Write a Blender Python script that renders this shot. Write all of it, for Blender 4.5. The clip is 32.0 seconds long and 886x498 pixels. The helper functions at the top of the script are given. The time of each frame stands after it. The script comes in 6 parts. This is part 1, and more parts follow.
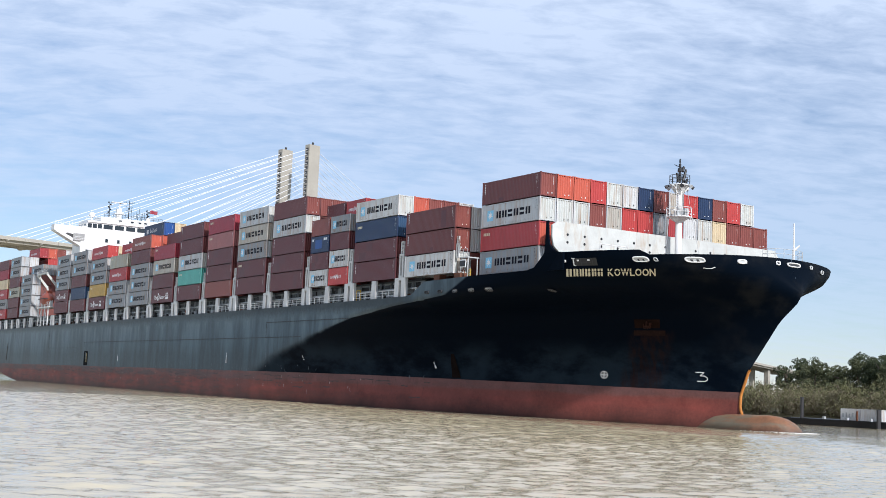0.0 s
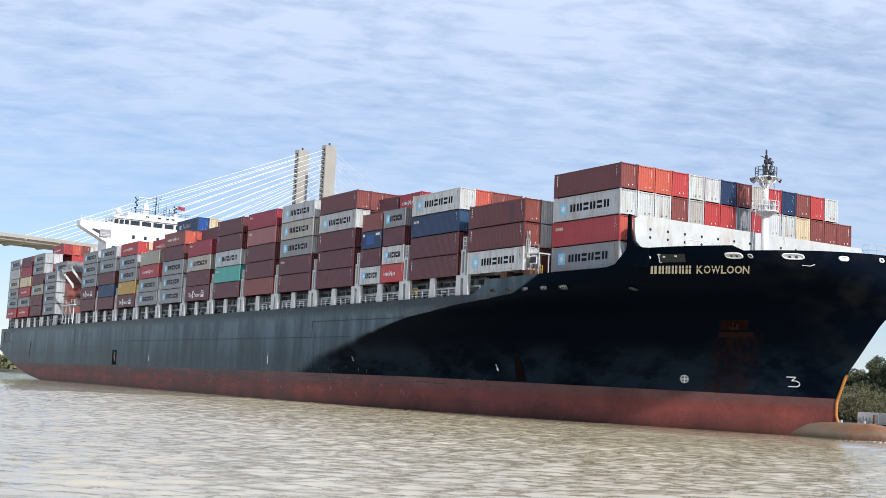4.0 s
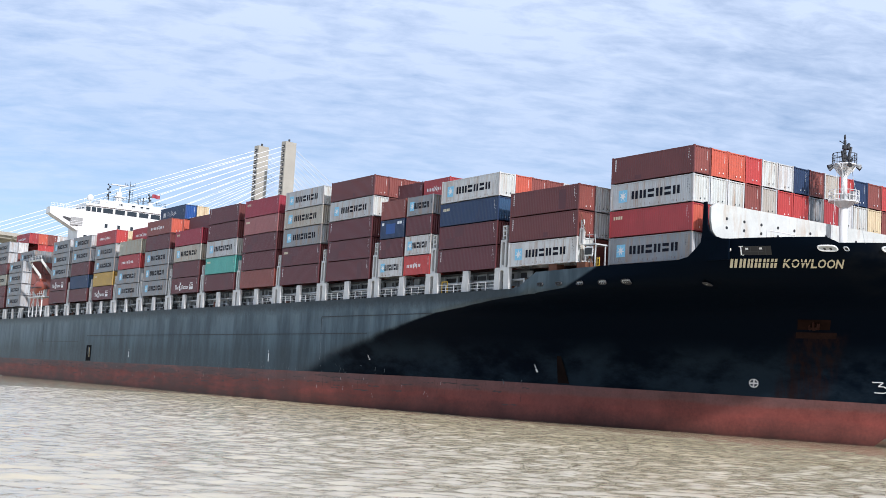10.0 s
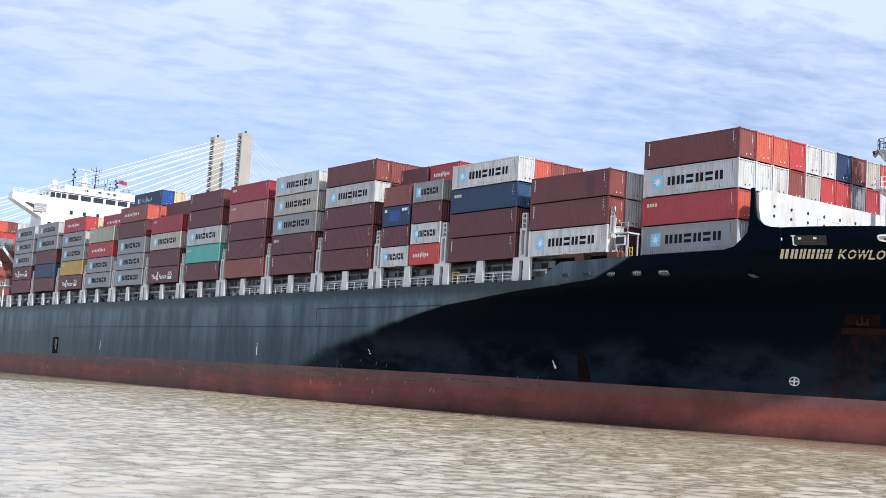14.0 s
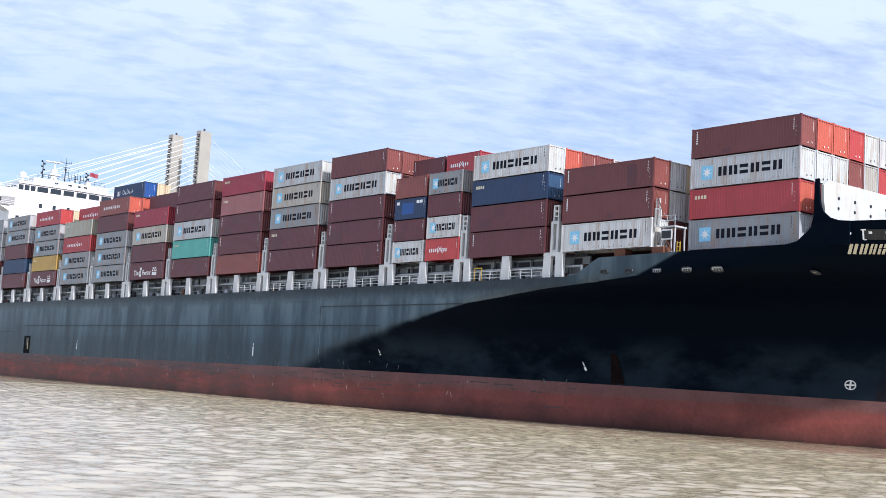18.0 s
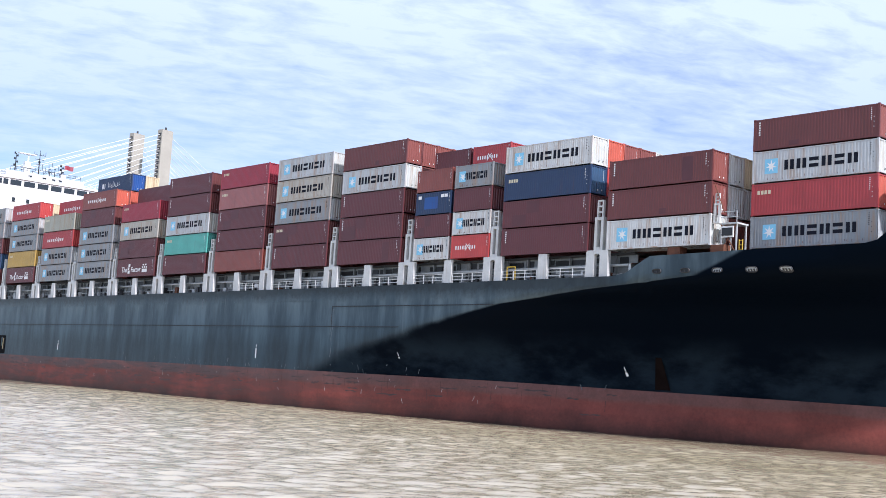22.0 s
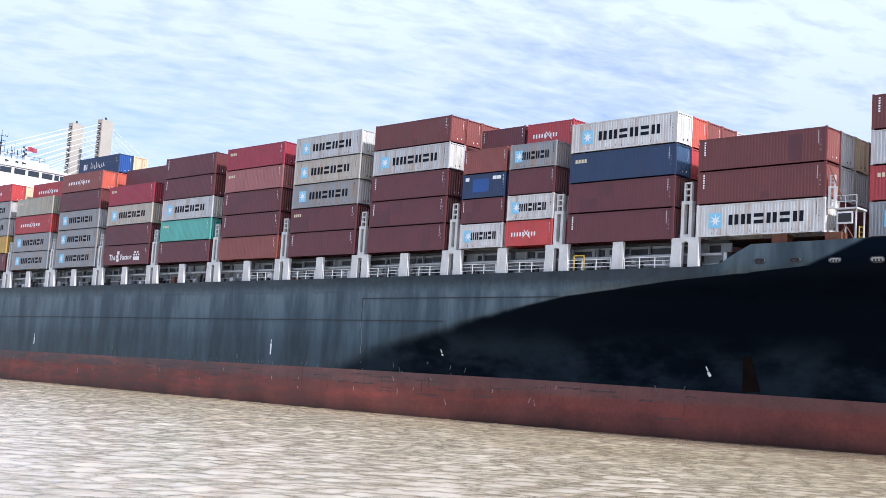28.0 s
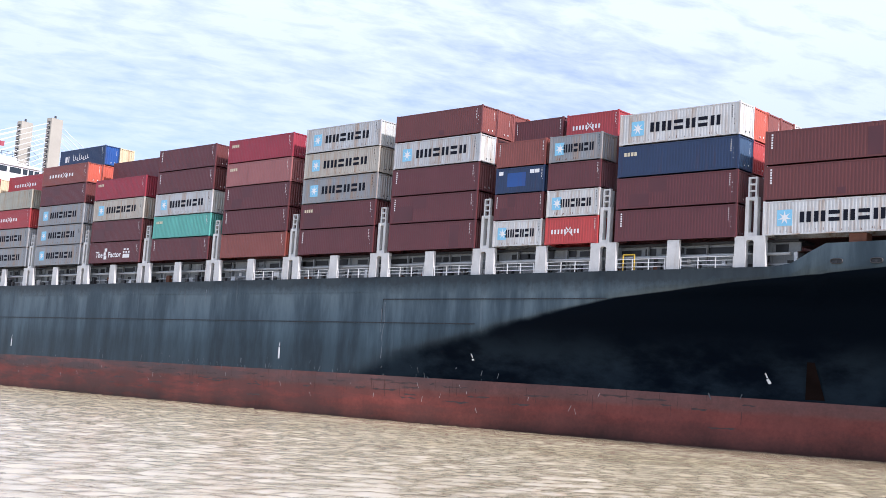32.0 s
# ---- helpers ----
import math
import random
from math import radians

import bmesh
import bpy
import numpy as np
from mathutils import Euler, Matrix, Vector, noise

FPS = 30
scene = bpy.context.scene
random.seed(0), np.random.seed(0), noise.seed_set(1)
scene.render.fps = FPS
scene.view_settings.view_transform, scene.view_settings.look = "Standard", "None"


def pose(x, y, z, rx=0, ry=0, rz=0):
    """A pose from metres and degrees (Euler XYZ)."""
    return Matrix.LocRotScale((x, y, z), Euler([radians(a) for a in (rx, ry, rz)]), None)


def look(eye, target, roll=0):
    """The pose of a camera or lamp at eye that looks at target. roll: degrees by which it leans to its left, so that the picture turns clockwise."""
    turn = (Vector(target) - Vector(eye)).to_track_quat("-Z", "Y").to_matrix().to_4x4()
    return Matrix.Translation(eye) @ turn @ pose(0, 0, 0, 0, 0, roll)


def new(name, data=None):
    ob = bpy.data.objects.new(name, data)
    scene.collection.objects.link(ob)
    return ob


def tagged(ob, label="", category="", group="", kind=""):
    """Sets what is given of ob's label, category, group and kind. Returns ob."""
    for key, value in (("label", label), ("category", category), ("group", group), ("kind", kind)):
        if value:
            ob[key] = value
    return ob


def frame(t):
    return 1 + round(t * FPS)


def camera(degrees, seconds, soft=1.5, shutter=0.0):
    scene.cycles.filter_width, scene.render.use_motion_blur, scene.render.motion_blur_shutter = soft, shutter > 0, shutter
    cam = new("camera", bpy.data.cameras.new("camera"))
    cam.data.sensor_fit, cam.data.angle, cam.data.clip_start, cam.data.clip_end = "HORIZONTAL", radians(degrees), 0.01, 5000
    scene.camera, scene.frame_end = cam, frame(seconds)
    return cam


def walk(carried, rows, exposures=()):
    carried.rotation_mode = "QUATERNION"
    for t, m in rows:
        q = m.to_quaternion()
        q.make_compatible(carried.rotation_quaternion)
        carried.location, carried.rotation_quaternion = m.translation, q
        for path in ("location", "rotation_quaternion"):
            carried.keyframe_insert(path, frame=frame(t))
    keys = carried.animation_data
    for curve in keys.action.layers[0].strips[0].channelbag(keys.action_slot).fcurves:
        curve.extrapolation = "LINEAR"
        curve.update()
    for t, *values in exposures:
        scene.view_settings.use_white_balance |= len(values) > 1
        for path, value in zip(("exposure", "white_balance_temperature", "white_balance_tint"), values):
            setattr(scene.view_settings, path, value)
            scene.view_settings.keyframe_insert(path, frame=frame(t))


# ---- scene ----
EYE = Vector((111.39, -87.37, 3.40))
cam = camera(39.99, 32.0, soft=0.6)
PATH = [
    (0, 56.264, 6.447, 2.482), (0.5, 56.261, 6.447, 2.500), (1, 56.266, 6.443, 2.563), (1.5, 56.273, 6.440, 2.607),
    (2, 56.318, 6.441, 2.624), (2.5, 56.445, 6.427, 2.680), (3, 56.654, 6.426, 2.743), (3.5, 56.904, 6.439, 2.753),
    (5.5, 57.121, 6.516, 2.897), (6, 57.038, 6.533, 2.918), (6.5, 56.963, 6.542, 2.952), (7, 56.831, 6.523, 3.016),
    (7.5, 56.619, 6.504, 3.072), (8, 56.303, 6.489, 3.101), (8.5, 55.939, 6.485, 3.185), (9, 55.596, 6.474, 3.233),
    (9.5, 55.310, 6.480, 3.290), (10, 55.081, 6.480, 3.266), (10.5, 54.874, 6.474, 3.264), (11, 54.646, 6.465, 3.303),
    (11.5, 54.391, 6.455, 3.396), (12, 54.116, 6.433, 3.427), (12.5, 53.839, 6.394, 3.460), (13, 53.557, 6.353, 3.443),
    (13.5, 53.282, 6.304, 3.441), (14, 53.009, 6.293, 3.448), (14.5, 52.739, 6.299, 3.502), (16.5, 51.688, 6.289, 3.431),
    (17, 51.473, 6.311, 3.436), (17.5, 51.293, 6.336, 3.439), (18, 51.099, 6.376, 3.447), (18.5, 50.894, 6.435, 3.464),
    (19, 50.680, 6.495, 3.423), (19.5, 50.464, 6.530, 3.452), (20, 50.238, 6.542, 3.493), (20.5, 50.000, 6.537, 3.538),
    (21, 49.772, 6.529, 3.586), (21.5, 49.547, 6.541, 3.639), (22, 49.319, 6.558, 3.686), (22.5, 49.110, 6.553, 3.728),
    (23, 48.885, 6.529, 3.748), (23.5, 48.632, 6.523, 3.757), (24, 48.354, 6.520, 3.746), (24.5, 48.068, 6.517, 3.753),
    (25, 47.812, 6.508, 3.788), (25.5, 47.596, 6.494, 3.793), (27.5, 46.844, 6.478, 3.786), (28, 46.609, 6.423, 3.729),
    (28.5, 46.364, 6.340, 3.739), (29, 46.095, 6.252, 3.637), (29.5, 45.805, 6.210, 3.664), (30, 45.490, 6.227, 3.648),
    (30.5, 45.186, 6.314, 3.709), (31, 44.901, 6.434, 3.753), (31.5, 44.633, 6.557, 3.778), (32, 44.391, 6.652, 3.763),
]


def sight(yaw, pitch, roll):
    a, b = radians(yaw), radians(pitch)
    way = Vector((-math.sin(a) * math.cos(b), math.cos(a) * math.cos(b), math.sin(b)))
    return look(EYE, EYE + way * 100, roll)


EXPOSURES = [(0, -0.18, 5600, 13), (9, -0.13, 5600, 14), (19, 0.06, 5480, 17), (25, 0.15, 5430, 19), (28, 0.19, 5480, 20), (32, 0.25, 5620, 21)]
walk(cam, [(t, sight(a, b, c)) for t, a, b, c in PATH], EXPOSURES)

# ---- light ----
SUN_AZ, SUN_EL = radians(3.8), radians(31)      # azimuth from the ship's bow towards its starboard side
SUN_WAY = Vector((math.cos(SUN_AZ) * math.cos(SUN_EL), -math.sin(SUN_AZ) * math.cos(SUN_EL), math.sin(SUN_EL)))
sun = new("sun", bpy.data.lights.new("sun", "SUN"))
sun.data.energy, sun.data.angle, sun.data.color = 5.0, radians(2.5), (1.0, 0.90, 0.77)
sun.matrix_world = look(SUN_WAY * 100, (0, 0, 0))


def N(tree, kind, **kw):
    n = tree.nodes.new(kind)
    for k, v in kw.items():
        if k in n.inputs:
            n.inputs[k].default_value = v
        else:
            setattr(n, k, v)
    return n


def build_world():
    w = bpy.data.worlds.new("sky")
    scene.world = w
    w.use_nodes = True
    t = w.node_tree
    t.nodes.clear()
    L = t.links.new
    out = N(t, "ShaderNodeOutputWorld")
    bg = N(t, "ShaderNodeBackground", Strength=0.105)
    sky = N(t, "ShaderNodeTexSky", sky_type="NISHITA", sun_disc=False, sun_elevation=SUN_EL, air_density=1.0, dust_density=0.15, ozone_density=1.2)
    sky.sun_rotation = math.atan2(SUN_WAY.x, SUN_WAY.y)
    co = N(t, "ShaderNodeTexCoord")
    sep = N(t, "ShaderNodeSeparateXYZ")
    L(co.outputs["Generated"], sep.inputs[0])
    # the cloud sheet lies flat at a height, so directions are divided by their rise
    rise = N(t, "ShaderNodeMath", operation="MAXIMUM")
    L(sep.outputs[2], rise.inputs[0])
    rise.inputs[1].default_value = 0.0
    off = N(t, "ShaderNodeMath", operation="ADD")
    L(rise.outputs[0], off.inputs[0])
    off.inputs[1].default_value = 0.18
    vec = N(t, "ShaderNodeCombineXYZ")
    for i in (0, 1):
        d = N(t, "ShaderNodeMath", operation="DIVIDE")
        L(sep.outputs[i], d.inputs[0])
        L(off.outputs[0], d.inputs[1])
        L(d.outputs[0], vec.inputs[i])
    turn = N(t, "ShaderNodeMapping", vector_type="TEXTURE")
    turn.inputs["Rotation"].default_value = (0, 0, radians(CLOUD_TURN))
    turn.inputs["Scale"].default_value = (1.35, 0.72, 1)
    L(vec.outputs[0], turn.inputs[0])
    big = N(t, "ShaderNodeTexNoise", Scale=0.8, Detail=4, Roughness=0.6, Distortion=0.3)
    fine = N(t, "ShaderNodeTexNoise", Scale=11.0, Detail=6, Roughness=0.6, Distortion=0.25)
    L(vec.outputs[0], big.inputs["Vector"])
    L(turn.outputs[0], fine.inputs["Vector"])
    add = N(t, "ShaderNodeMath", operation="MULTIPLY_ADD")
    L(fine.outputs[0], add.inputs[0])
    add.inputs[1].default_value = 0.75
    # the sheet is thicker towards the sun
    thick = N(t, "ShaderNodeMapRange")
    for k, v in zip((1, 2, 3, 4), (-0.97, -0.42, -0.05, 0.19)):
        thick.inputs[k].default_value = v
    L(sep.outputs[0], thick.inputs[0])
    cover = N(t, "ShaderNodeMath", operation="ADD")
    L(big.outputs[0], cover.inputs[0])
    L(thick.outputs[0], cover.inputs[1])
    L(cover.outputs[0], add.inputs[2])
    ramp = N(t, "ShaderNodeValToRGB")
    ramp.color_ramp.elements[0].position, ramp.color_ramp.elements[1].position = 0.66, 1.0
    ramp.color_ramp.elements[0].color, ramp.color_ramp.elements[1].color = (0.32, 0.32, 0.32, 1), (1, 1, 1, 1)
    L(add.outputs[0], ramp.inputs[0])
    # fewer clouds low down
    low = N(t, "ShaderNodeMapRange")
    for k, v in zip((1, 2, 3, 4), (0.06, 0.3, 0.45, 1.0)):
        low.inputs[k].default_value = v
    L(sep.outputs[2], low.inputs[0])
    fac = N(t, "ShaderNodeMath", operation="MULTIPLY")
    L(ramp.outputs[0], fac.inputs[0])
    L(low.outputs[0], fac.inputs[1])
    mix = N(t, "ShaderNodeMix", data_type="RGBA")
    L(fac.outputs[0], mix.inputs[0])
    L(sky.outputs[0], mix.inputs[6])
    mix.inputs[7].default_value = (7.7, 8.4, 9.2, 1)
    L(mix.outputs[2], bg.inputs[0])
    L(bg.outputs[0], out.inputs[0])


CLOUD_TURN = 62
build_world()

# ---- materials ----
MATS = {}


def surface(name, color, rough=0.5, metal=0.0, vary=0.25, scale=1.0, bump=0.15, streak=0.0, streak_color=(0.12, 0.05, 0.02), spec=0.5, fine=12.0, run=(1.9, 1.9, 0.15), bands=None, tint=(1, 1, 1), along=None, cut=(0.54, 0.72)):
    """Painted or bare surface: tone at two scales, optional runs of rust down the wall, fine relief."""
    if name in MATS:
        return MATS[name]
    m = bpy.data.materials.new(name)
    m.use_nodes = True
    t = m.node_tree
    L = t.links.new
    b = t.nodes["Principled BSDF"]
    b.inputs["Metallic"].default_value = metal
    b.inputs["Specular IOR Level"].default_value = spec
    b.inputs["Specular Tint"].default_value = (*tint, 1)
    co = N(t, "ShaderNodeTexCoord")
    info = N(t, "ShaderNodeObjectInfo")
    shift = N(t, "ShaderNodeVectorMath", operation="MULTIPLY_ADD")
    L(info.outputs["Random"], shift.inputs[0])
    shift.inputs[1].default_value = (37, 53, 71)
    L(co.outputs["Object"], shift.inputs[2])
    n1 = N(t, "ShaderNodeTexNoise", Scale=scale, Detail=5, Roughness=0.6)
    n2 = N(t, "ShaderNodeTexNoise", Scale=scale * fine, Detail=4, Roughness=0.7)
    L(shift.outputs[0], n1.inputs["Vector"])
    L(shift.outputs[0], n2.inputs["Vector"])
    mul = N(t, "ShaderNodeMath", operation="MULTIPLY_ADD")
    L(n2.outputs[0], mul.inputs[0])
    mul.inputs[1].default_value = 0.5
    L(n1.outputs[0], mul.inputs[2])
    rng = N(t, "ShaderNodeMapRange")
    for k, v in zip((1, 2, 3, 4), (0.4, 1.1, 1 - vary, 1 + vary)):
        rng.inputs[k].default_value = v
    L(mul.outputs[0], rng.inputs[0])
    hsv = N(t, "ShaderNodeHueSaturation")
    hsv.inputs["Color"].default_value = (*color, 1)
    L(rng.outputs[0], hsv.inputs["Value"])
    col = hsv.outputs[0]
    if streak:
        mp = N(t, "ShaderNodeMapping")
        mp.inputs["Scale"].default_value = run
        L(shift.outputs[0], mp.inputs[0])
        n3 = N(t, "ShaderNodeTexNoise", Scale=1.0, Detail=6, Roughness=0.65)
        L(mp.outputs[0], n3.inputs["Vector"])
        r3 = N(t, "ShaderNodeMapRange")
        for k, v in zip((1, 2, 3, 4), (cut[0], cut[1], 0.0, streak)):
            r3.inputs[k].default_value = v
        L(n3.outputs[0], r3.inputs[0])
        mx = N(t, "ShaderNodeMix", data_type="RGBA")
        if along:
            # wear that comes and goes along the length: full aft of along[0], little ahead of along[1]
            sa = N(t, "ShaderNodeSeparateXYZ")
            L(co.outputs["Object"], sa.inputs[0])
            ra = N(t, "ShaderNodeMapRange")
            for k, v in zip((1, 2, 3, 4), (along[0], along[1], 1.0, along[2])):
                ra.inputs[k].default_value = v
            L(sa.outputs[0], ra.inputs[0])
            pa = N(t, "ShaderNodeMath", operation="MULTIPLY")
            L(ra.outputs[0], pa.inputs[0])
            L(r3.outputs[0], pa.inputs[1])
            L(pa.outputs[0], mx.inputs[0])
        else:
            L(r3.outputs[0], mx.inputs[0])
        L(col, mx.inputs[6])
        mx.inputs[7].default_value = (*streak_color, 1)
        col = mx.outputs[2]
    if bands:
        # tide marks, and the bulb's painted sunlit top: tones by height above the water, their edges broken up
        sep = N(t, "ShaderNodeSeparateXYZ")
        L(co.outputs["Object"], sep.inputs[0])
        wob = N(t, "ShaderNodeMath", operation="MULTIPLY_ADD")
        L(mul.outputs[0], wob.inputs[0])
        wob.inputs[1].default_value = bands[1]
        L(sep.outputs[2], wob.inputs[2])
        rg = N(t, "ShaderNodeMapRange")
        rg.inputs[1].default_value, rg.inputs[2].default_value = bands[2], bands[3]
        L(wob.outputs[0], rg.inputs[0])
        rp = N(t, "ShaderNodeValToRGB")
        while len(rp.color_ramp.elements) < len(bands[0]):
            rp.color_ramp.elements.new(0.5)
        for e, (at, c) in zip(rp.color_ramp.elements, bands[0]):
            e.position, e.color = at, (*c, 1)
        L(rg.outputs[0], rp.inputs[0])
        mb = N(t, "ShaderNodeMix", data_type="RGBA", blend_type="MULTIPLY")
        mb.inputs[0].default_value = 1.0
        L(col, mb.inputs[6])
        L(rp.outputs[0], mb.inputs[7])
        col = mb.outputs[2]
    L(col, b.inputs["Base Color"])
    rr = N(t, "ShaderNodeMapRange")
    for k, v in zip((1, 2, 3, 4), (0.3, 0.8, max(0.05, rough - 0.12), min(1, rough + 0.12))):
        rr.inputs[k].default_value = v
    L(n2.outputs[0], rr.inputs[0])
    L(rr.outputs[0], b.inputs["Roughness"])
    if bump:
        bp = N(t, "ShaderNodeBump", Strength=bump, Distance=0.02)
        L(mul.outputs[0], bp.inputs["Height"])
        L(bp.outputs[0], b.inputs["Normal"])
    MATS[name] = m
    return m


PAINT = {
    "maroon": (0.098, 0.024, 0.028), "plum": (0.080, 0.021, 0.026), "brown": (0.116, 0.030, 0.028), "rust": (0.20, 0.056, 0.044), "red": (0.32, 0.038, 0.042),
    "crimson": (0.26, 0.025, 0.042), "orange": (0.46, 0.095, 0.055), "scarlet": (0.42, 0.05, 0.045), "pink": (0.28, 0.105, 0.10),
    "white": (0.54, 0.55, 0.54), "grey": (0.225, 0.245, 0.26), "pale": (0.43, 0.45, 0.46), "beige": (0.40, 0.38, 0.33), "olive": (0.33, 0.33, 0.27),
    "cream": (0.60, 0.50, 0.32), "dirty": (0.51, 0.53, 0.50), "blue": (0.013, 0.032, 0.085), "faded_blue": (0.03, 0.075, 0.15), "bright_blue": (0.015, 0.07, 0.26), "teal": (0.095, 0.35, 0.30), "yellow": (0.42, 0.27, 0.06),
}
for key, c in PAINT.items():
    light = key in ("white", "grey", "pale", "beige", "olive", "cream", "dirty")
    surface("paint_" + key, c, 0.5, vary=0.18, scale=0.5, bump=0.1, streak=0.75 if light else 0.3, cut=(0.48, 0.70) if light else (0.54, 0.72),
            streak_color=(0.30, 0.17, 0.08) if light else (0.09, 0.03, 0.02))
STEEL_W = surface("white_paint", (0.72, 0.72, 0.70), 0.45, vary=0.1, scale=0.4, streak=0.3, streak_color=(0.40, 0.30, 0.20))
STEEL_G = surface("grey_paint", (0.46, 0.48, 0.48), 0.5, vary=0.15, scale=0.6, streak=0.45, streak_color=(0.28, 0.20, 0.14))
WORN_W = surface("worn_white_paint", (0.55, 0.565, 0.53), 0.6, vary=0.2, scale=0.5, streak=0.6, streak_color=(0.40, 0.29, 0.18), run=(1.2, 1.2, 0.2))
DARK = surface("dark_steel", (0.035, 0.035, 0.037), 0.6, vary=0.3)
BLACK = surface("black_fitting", (0.012, 0.013, 0.015), 0.5, vary=0.2)
INK = surface("dark_lettering", (0.008, 0.010, 0.018), 0.8, vary=0.1, bump=0, spec=0.15)
WHITEMARK = surface("white_marking", (0.75, 0.75, 0.74), 0.5, vary=0.08, bump=0)
CREAMMARK = surface("cream_marking", (0.60, 0.54, 0.38), 0.5, vary=0.08, bump=0)
STARBLUE = surface("pale_blue_panel", (0.22, 0.52, 0.72), 0.5, vary=0.08, bump=0)
RUST = surface("rusty_steel", (0.13, 0.05, 0.025), 0.85, vary=0.35, scale=1.5, bump=0.4)
GLASS = surface("dark_window_glass", (0.015, 0.02, 0.025), 0.08, vary=0.1, bump=0, spec=0.8)
CONCRETE = surface("pale_concrete", (0.38, 0.355, 0.30), 0.9, vary=0.15, scale=0.08, bump=0.3)
CABLE = surface("white_cable", (0.80, 0.81, 0.82), 0.4, vary=0.05, bump=0)
YELLOW = surface("yellow_rail", (0.55, 0.36, 0.03), 0.5, vary=0.1)


# ---- mesh helpers ----
def mesh_from(name, bm, mats, smooth=False):
    me = bpy.data.meshes.new(name)
    bm.to_mesh(me)
    bm.free()
    for m in (mats if isinstance(mats, (list, tuple)) else [mats]):
        me.materials.append(m)
    if smooth:
        me.polygons.foreach_set("use_smooth", [True] * len(me.polygons))
    return me


def part(name, bm, material, parent, label="", smooth=False):
    ob = new(name, mesh_from(name, bm, material, smooth))
    ob.parent = parent
    if label:
        ob["label"] = label
    return ob


def thing(name, label, category, group="", kind="", at=None):
    ob = new(name)
    ob.empty_display_size = 0.5
    if at is not None:
        ob.matrix_world = at
    return tagged(ob, label, category, group, kind)


def add_box(bm, x0, x1, y0, y1, z0, z1, mi=0):
    v = [bm.verts.new((x, y, z)) for z in (z0, z1) for y in (y0, y1) for x in (x0, x1)]
    for q in ((0, 2, 3, 1), (4, 5, 7, 6), (0, 1, 5, 4), (2, 6, 7, 3), (0, 4, 6, 2), (1, 3, 7, 5)):
        f = bm.faces.new([v[i] for i in q])
        f.material_index = mi
    return v


def box(*a):
    bm = bmesh.new()
    add_box(bm, *a)
    return bm


def add_tube(bm, a, b, r0, r1=None, n=8, caps=True):
    a, b = Vector(a), Vector(b)
    r1 = r0 if r1 is None else r1
    w = (b - a).normalized()
    u = w.orthogonal().normalized()
    v = w.cross(u)
    rings = []
    for p, r in ((a, r0), (b, r1)):
        rings.append([bm.verts.new(p + (u * math.cos(k * 2 * math.pi / n) + v * math.sin(k * 2 * math.pi / n)) * r) for k in range(n)])
    for k in range(n):
        bm.faces.new((rings[0][k], rings[0][(k + 1) % n], rings[1][(k + 1) % n], rings[1][k]))
    if caps:
        bm.faces.new(rings[0][::-1])
        bm.faces.new(rings[1])


def add_prism(bm, poly, lift):
    """A solid with the outline poly (3D points in one plane), pushed along lift."""
    lift = Vector(lift)
    a = [bm.verts.new(Vector(p)) for p in poly]
    b = [bm.verts.new(Vector(p) + lift) for p in poly]
    n = len(poly)
    bm.faces.new(a[::-1])
    bm.faces.new(b)
    for i in range(n):
        bm.faces.new((a[i], a[(i + 1) % n], b[(i + 1) % n], b[i]))
    bmesh.ops.recalc_face_normals(bm, faces=bm.faces[-(n + 2):])


def add_ball(bm, c, r, n=10, squash=1.0):
    m = Matrix.Translation(c) @ Matrix.Diagonal((r, r, r * squash, 1))
    bmesh.ops.create_uvsphere(bm, u_segments=n, v_segments=max(5, n // 2), radius=1, matrix=m)


MOVERS = []           # things that go with the ship: (object, place in the ship's space)


def aboard(ob, m=None):
    MOVERS.append((ob, m if m is not None else Matrix.Identity(4)))
    return ob


# ---- the ship's hull: x forward, y to port from the starboard container face, z up from the water ----
MID, HALF = 21.2, 21.5


def curve(points, x):
    xs, ys = zip(*points)
    return float(np.interp(x, xs, ys))


STEM = [(-1.5, 13.6), (0, 13.8), (1.6, 13.95), (3.9, 14.1), (6.5, 15.2), (7.8, 16.3), (10, 18.1), (12.1, 19.8), (13.4, 21.4), (14.2, 22.6), (15.1, 23.9), (16.4, 24.8), (17.4, 25.4), (19.5, 25.3)]
NOSE = [(12.5, 21.0), (13.4, 21.5), (14.2, 22.4), (15.1, 22.9), (16.4, 22.3), (17.4, 21.8), (19.2, 21.3)]      # where the round stem ends
FLAT_END = [(-1.5, -80), (4.65, -75), (6.6, -68.5), (8.4, -61.5), (9.9, -55.5), (11.4, -48), (12.5, -43), (13.3, -40), (14.8, -27.5), (16.1, -18), (17, -13.5), (18.2, -10), (19.5, -8.5)]
FULL = [(0, 1.5), (4.65, 1.35), (7, 1.2), (10, 1.17), (14, 1.22), (15.2, 1.5), (16, 1.9), (17, 2.4), (18.2, 2.6), (19.5, 2.7)]
SHEER = [(-292, 14.5), (-200, 14.75), (-65, 15.0), (-25, 15.2), (-24.4, 15.35), (-21.6, 16.95), (-11, 17.1), (-3, 17.2), (0.2, 17.4), (1.2, 18.0), (2.2, 19.2), (13.6, 19.3), (14.1, 18.78), (18, 18.9), (22, 19.1), (27, 19.1)]
STERN_X, RISE_X = -291.0, -230.0


